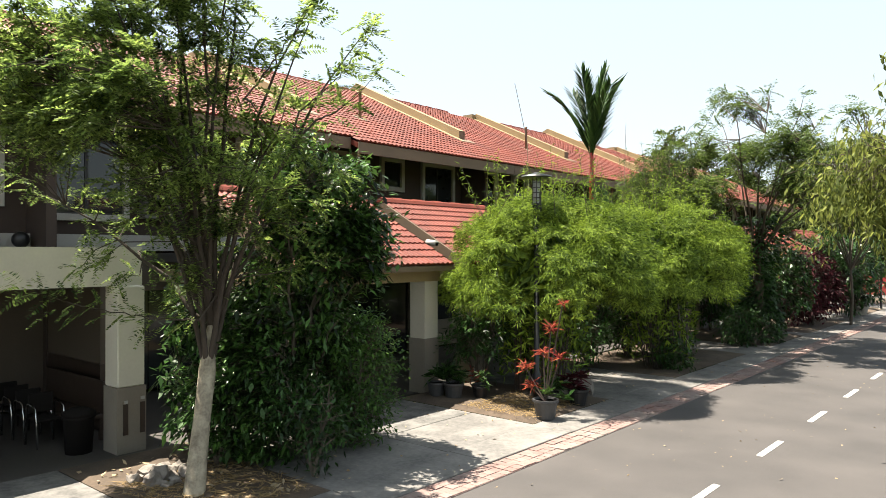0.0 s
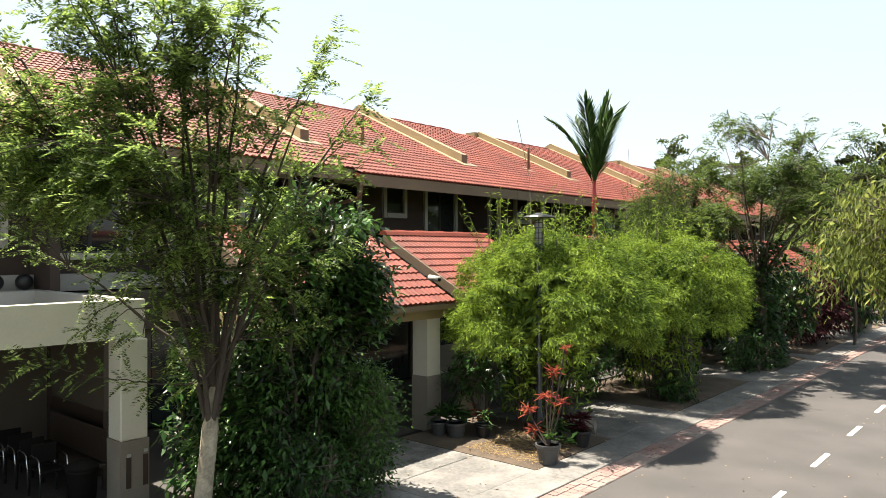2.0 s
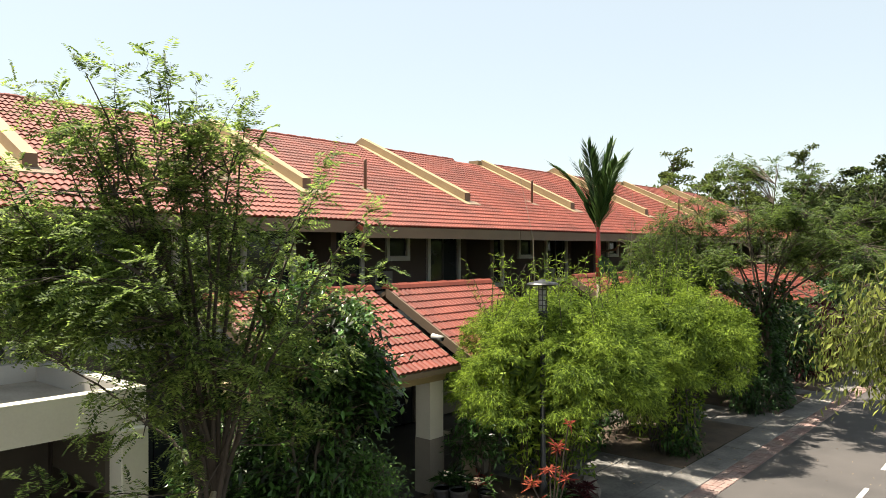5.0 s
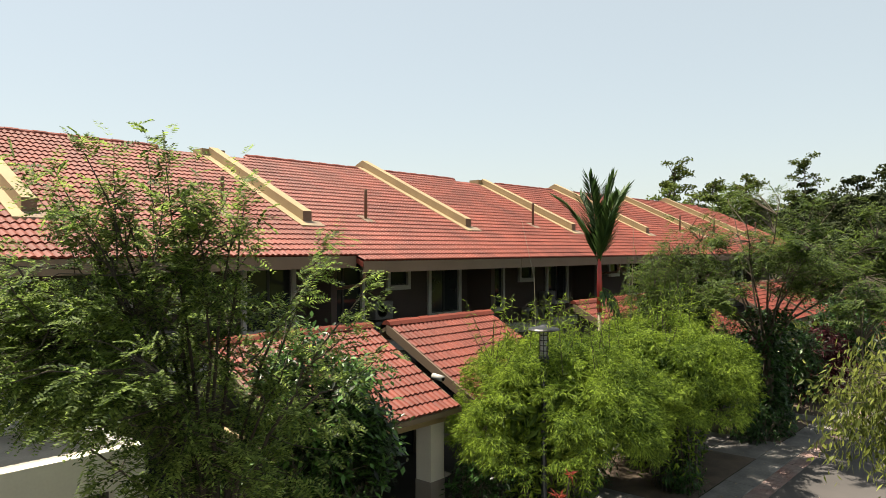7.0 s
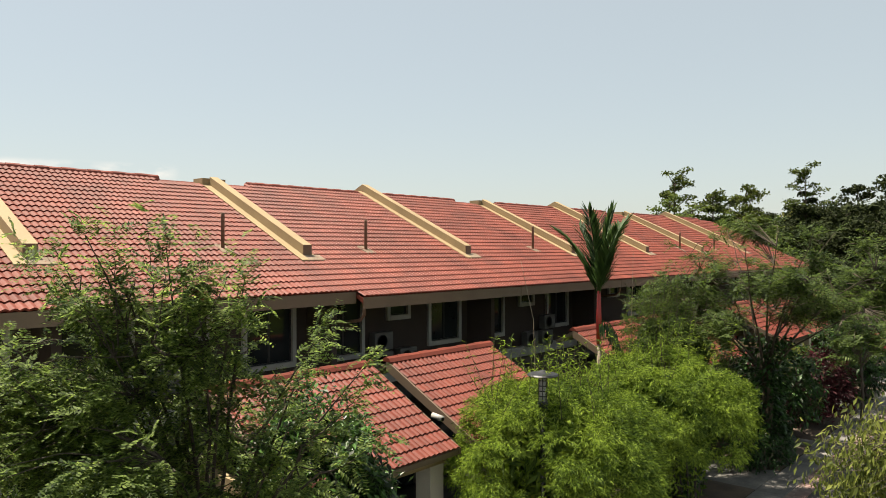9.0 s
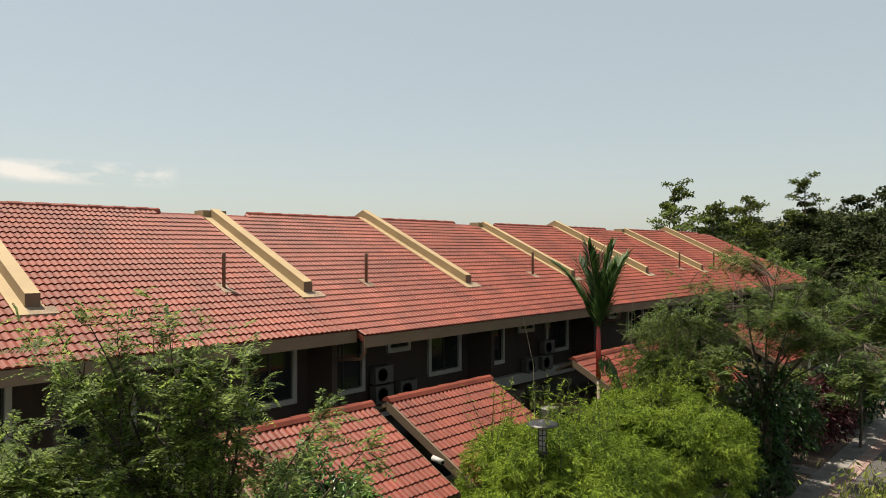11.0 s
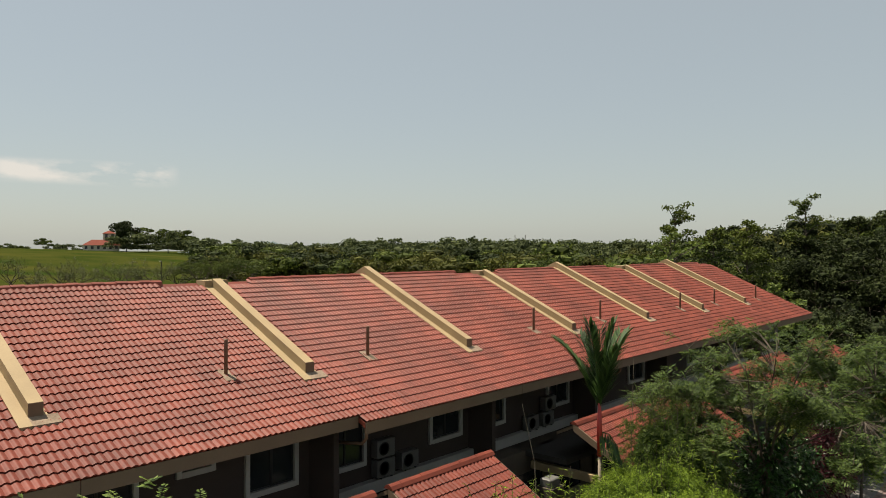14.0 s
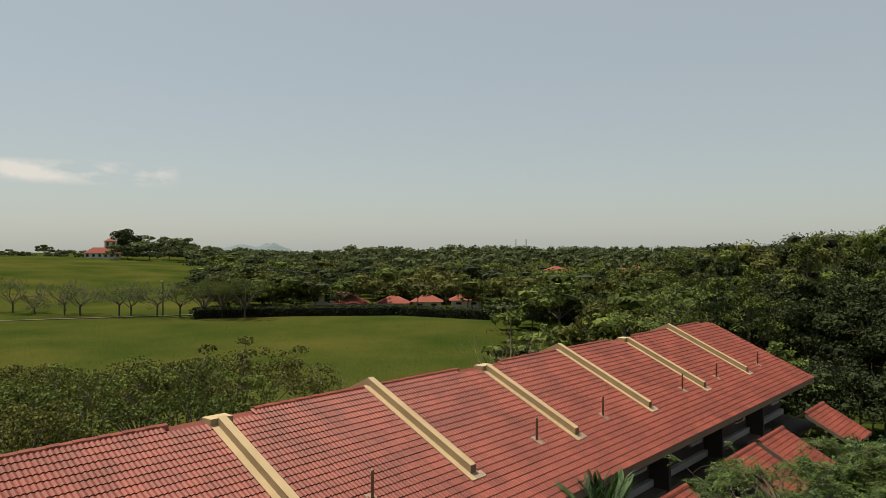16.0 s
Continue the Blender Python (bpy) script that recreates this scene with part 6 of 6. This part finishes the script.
# ---- distance ----
def hip_house(x, y, z, w, d, wall, roof, turn, label, walls=PALE):
    t = thing("house", label, "house", "far houses", (x, y, z))
    t.rotation_euler = (0, 0, turn)
    part("wall", boxes((-w / 2, w / 2, -d / 2, d / 2, -1.0, wall)), walls, t)
    bm = bmesh.new()
    e = 0.6
    lo = [bm.verts.new(p) for p in ((-w / 2 - e, -d / 2 - e, wall), (w / 2 + e, -d / 2 - e, wall), (w / 2 + e, d / 2 + e, wall), (-w / 2 - e, d / 2 + e, wall))]
    r = max(0.1, (w - d) / 2)
    hi = [bm.verts.new((-r, 0, wall + roof)), bm.verts.new((r, 0, wall + roof))]
    for f in ((lo[0], lo[1], hi[1], hi[0]), (lo[1], lo[2], hi[1]), (lo[2], lo[3], hi[0], hi[1]), (lo[3], lo[0], hi[0]), lo[::-1]):
        bm.faces.new(f)
    part("roof", bm, FARROOF, t, "red tiled hip roof")
    n = max(2, int(w / 3.2))
    for k in range(n):
        a = -w / 2 + w * (k + 0.5) / n
        wd = part("window", boxes((a - 0.7, a + 0.7, -d / 2 - 0.05, -d / 2 + 0.02, 0.9, wall - 0.5)), GLASS, t)
        part("window_frame", boxes((a - 0.8, a - 0.7, -d / 2 - 0.08, -d / 2, 0.8, wall - 0.4), (a + 0.7, a + 0.8, -d / 2 - 0.08, -d / 2, 0.8, wall - 0.4), (a - 0.7, a + 0.7, -d / 2 - 0.08, -d / 2, wall - 0.5, wall - 0.4)), WHITE, wd)
    return t


face = radians(41)
for px, d, w, h in ((618, 184, 8.0, 2.0), (693, 187, 7.5, 1.9), (752, 192, 7.5, 1.9), (590, 206, 13, 3.4), (820, 196, 8, 2.0)):
    x, y = cam_bearing(px, d)
    hip_house(x, y, -0.15, w, 6.0, h, 1.9 if h < 3 else 2.6, face, "far white house with a red tiled roof")
for px, d in ((978, 300), (1112, 330)):
    x, y = cam_bearing(px, d)
    hip_house(x, y, 1.6, 9, 7, 5.0, 2.0, face + 0.3, "house with an orange roof among the woods")
x, y = cam_bearing(183, 440)
g = float(field_height(np.array(x), np.array(y)))
hip_house(x, y, g, 20, 9, 3.2, 3.4, radians(66), "low white hilltop house with red roofs", PALE)
x2, y2 = cam_bearing(197, 446)
hip_house(x2, y2, g, 7, 7, 10.5, 2.0, radians(66), "white tower of the hilltop house with a red roof", PALE)
x, y = cam_bearing(227, 432)
wood_tree((x, y, g - 0.5), 18.5, 9.5, 301, LEAF_FOREST, 5200, 1.0, "hill trees", "large dark tree on the hill", 14, flat=0.8)
for i, (px, d, h) in enumerate(((82, 520, 10), (300, 445, 17), (265, 450, 17), (330, 440, 16), (40, 600, 7), (12, 600, 8))):
    x, y = cam_bearing(px, d)
    wood_tree((x, y, float(field_height(np.array(x), np.array(y))) - 0.3), h, h * 0.62, 310 + i, LEAF_FAR, 1600, 1.0, "hill trees", "round dark tree on the far hill", 9)
rng = rng_of(5)
for i, px in enumerate((24, 62, 115, 142, 211, 232, 278, 318, 360, 392, 432)):
    x, y = cam_bearing(px, 172 - 0.02 * px)
    if i > 7:
        spreading_tree((x, y, -0.15), 9.0 * rng.uniform(0.92, 1.08), 6.5, 330 + i, LEAF_FAR, 60)
        continue
    h = (8.8 if i != 1 else 6.0) * rng.uniform(0.9, 1.08)
    segs, ends = [(np.array((0, 0, -0.2)), np.array((0.1, 0, h * 0.3)), 0.24, 0.18)], []
    for k in range(8):
        branch(segs, ends, np.array((0.1, 0, h * rng.uniform(0.24, 0.34))), np.array((math.cos(k * 0.8) * 1.5, math.sin(k * 0.8) * 1.5, 1.0)), h * 0.38, 0.10, 2, rng, 0.5, 3, 0.12, 0.62)
    p = np.array([e[0] for e in ends]).repeat(7, 0)
    p = p + rng.normal(0, 0.4, p.shape)
    tree("tree", "thin-leaved spreading tree in the grass field", "tree", (x, y, -0.15), LIMB, LEAF_THIN, segs, facing_leaves(p, np.tile((0, 0, 1.0), (len(p), 1)), 0.34, 0.2, rng, 0.8), "field trees", 5)
for i, (px, d, h) in enumerate(((880, 62, 9.2), (560, 52, 6.6))):
    x, y = cam_bearing(px, d)
    segs, ends = [], []
    for k in range(9):
        a = k * 0.7
        branch(segs, ends, np.array((0, 0, h * rng.uniform(0.1, 0.3))), np.array((math.cos(a) * 0.55, math.sin(a) * 0.55, 1.0)), h * 0.42, 0.05, 2, rng, 0.35, 3, 0.3, 0.6)
    p = np.array([e[0] for e in ends])
    t = thing("tree", "bare-branched grey tree behind the terrace", "tree", "bare trees", (x, y, -0.15))
    tv, tq = tubes(segs + [(np.array((0, 0, 0.0)), np.array((0, 0, h * 0.3)), 0.12, 0.1)], 5)
    mesh_of("trunk", tv, tq, BARK, t)
    v, f = leaves(p, rng.normal(0, 1, p.shape), 0.2, 0.1, rng)
    mesh_of("sparse_leaves", v, f, LEAF_THIN, t).name = "foliage"

x, y = cam_bearing(288, 168)
t = thing("street_lamp", "tall dark lamp post in the grass field", "street lamp", at=(x, y, -0.15))
part("pole", tube(bmesh.new(), [(0, 0, 0), (0, 0, 8.3)], [0.16, 0.12], 8), METAL, t)
part("lamp_head", boxes((-0.9, 0.1, -0.15, 0.15, 8.2, 8.36)), WHITE, t)
for px in (908, 926):
    x, y = cam_bearing(px, 900)
    t = thing("mast", "thin lattice mast on the horizon", "mast", "far masts", (x, y, 0))
    for s in (-1, 1):
        part("leg", tube(bmesh.new(), [(s * 1.2, 0, 0), (s * 0.25, 0, 29)], 0.22, 5), OLDCON, t)
    for k in range(6):
        w = 1.2 - 0.95 * k / 6
        part("brace", tube(bmesh.new(), [(-w, 0, 4.8 * k + 1), (w * 0.86, 0, 4.8 * k + 4.5)], 0.12, 4), OLDCON, t)
x, y = cam_bearing(1338, 400)
t = thing("marquee", "white roofed pavilion on the far rise", "pavilion", at=(x, y, 12))
part("roof", prism(bmesh.new(), [(-5.5, 0.9), (-5.2, 1.4), (-2, 2.1), (2, 2.2), (5.5, 1.6), (5.7, 0.9)], "y", -4, 4), TENT, t, "white vaulted roof")
part("wall", boxes((-5.3, 5.5, -3.8, 3.8, -14, 0.9)), BEIGE, t)

# path, hedge and hills
def strip_along(a, b, w, z0, z1):
    a, b = np.array(a), np.array(b)
    d = unit(b - a)
    n = np.array((-d[1], d[0])) * w / 2
    bm = bmesh.new()
    lo = [bm.verts.new((*p, z0)) for p in (a - n, b - n, b + n, a + n)]
    hi = [bm.verts.new((*p, z1)) for p in (a - n, b - n, b + n, a + n)]
    bm.faces.new(lo[::-1])
    bm.faces.new(hi)
    for i in range(4):
        j = (i + 1) % 4
        bm.faces.new((lo[i], lo[j], hi[j], hi[i]))
    return bm


tagged(part("path", strip_along(cam_bearing(-150, 150), cam_bearing(345, 171), 1.1, -0.3, 0.05), SOIL), "narrow pale footpath across the field", "path", kind="structure")
rng = rng_of(17)
for a, b in (((343, 163), (520, 170)), ((520, 170), (700, 172)), ((700, 172), (870, 160))):
    p, q = np.array(cam_bearing(*a)), np.array(cam_bearing(*b))
    n = 6500
    f = rng.random(n)[:, None]
    pts = np.concatenate([p + (q - p) * f + rng.uniform(-1.2, 1.2, (n, 2)), rng.uniform(-0.1, 2.1, (n, 1))], 1)
    v, t = leaves(pts, rng.normal(0, 1, (n, 3)) + np.array((0, 0, 0.4)), 0.5, 0.3, rng)
    h = thing("hedge", "clipped dark green hedge at the field edge", "hedge", "field hedges", (p[0], p[1], -0.15))
    # near-black core stands in for the shade inside the hedge
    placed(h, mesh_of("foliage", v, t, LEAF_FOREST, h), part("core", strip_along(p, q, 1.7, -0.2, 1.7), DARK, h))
for k, (px, w, h, d) in enumerate(((425, 60, 30, 2400), (478, 50, 36, 2600), (380, 60, 14, 2500), (560, 90, 10, 2500))):
    x, y = cam_bearing(px, d)
    bm = bmesh.new()
    n, m = 24, 10
    R = w / 1257 * d
    ring = [[bm.verts.new((x + R * 1.3 * i / m * math.cos(2 * math.pi * j / n), y + R * 1.3 * i / m * math.sin(2 * math.pi * j / n), (h + 2) * (math.cos(math.pi * i / m) * 0.5 + 0.5) * (1 + 0.25 * noise.noise(Vector((i * 0.5, j * 0.6, k * 5.0)))) - 2)) for j in range(n)] for i in range(1, m + 1)]
    top = bm.verts.new((x, y, h))
    for j in range(n):
        bm.faces.new((top, ring[0][j], ring[0][(j + 1) % n]))
        for i in range(m - 1):
            bm.faces.new((ring[i][j], ring[i + 1][j], ring[i + 1][(j + 1) % n], ring[i][(j + 1) % n]))
    tagged(part("backdrop_hill", bm, FARHILL, smooth=True), "haze-tinted blue-green hill on the horizon", "hill", kind="structure")

# field grass in tufts where the field is seen nearest
rng = rng_of(29)
n = 16000
d = 58 + 110 * rng.random(n) ** 1.7
px = rng.uniform(-40, 960, n)
a = radians(41.3) - np.arctan((px - 784) / 1257)
r = d / np.cos(np.arctan((px - 784) / 1257))
pts = np.stack([-np.sin(a) * r, np.cos(a) * r, np.full(n, -0.17)], 1)
v, t = leaves(pts, rng.normal(0, 0.35, (n, 3)) + np.array((0, 0, 1.0)), rng.uniform(0.12, 0.34, n), 0.07, rng)
tagged(mesh_of("field_grass", v, t, GRASSBLADE), "tall uneven green field grass", "grass", kind="stuff")

# ---- red pavers along the road ----
PX0, PW, PL = -6.6, 0.165, 0.165
paver_mesh = None
rest_v, rest_q = [], []
rng = rng_of(6)
cube_v = np.array([(0.002, 0.002, -0.06), (PW - 0.002, 0.002, -0.06), (PW - 0.002, PL - 0.002, -0.06), (0.002, PL - 0.002, -0.06), (0.005, 0.005, 0.0), (PW - 0.005, 0.005, 0.0), (PW - 0.005, PL - 0.005, 0.0), (0.005, PL - 0.005, 0.0)])
cube_q = np.array([(4, 5, 6, 7), (0, 1, 5, 4), (1, 2, 6, 5), (2, 3, 7, 6), (3, 0, 4, 7)])
part("paver_bed", boxes((-6.62, -6.1, -12, 60, -0.2, 0.012)), PAVER, PAVEMENT)
for j in range(430):
    y = -11 + j * PL
    for i in range(3):
        z = 0.022 + rng.normal(0, 0.004)
        if 7.0 < y < 23.2:
            if paver_mesh is None:
                ob = mesh_of("paver", cube_v, cube_q, PAVER, PAVEMENT)
                paver_mesh = ob.data
            else:
                ob = new("paver", paver_mesh)
                ob.parent = PAVEMENT
            ob.location = (PX0 + i * PW, y, z)
        else:
            rest_q.append(cube_q + 8 * len(rest_v))
            rest_v.append(cube_v + np.array((PX0 + i * PW, y, z)))
tagged(mesh_of("paver_rows", np.concatenate(rest_v), np.concatenate(rest_q), PAVER, PAVEMENT), kind="stuff")
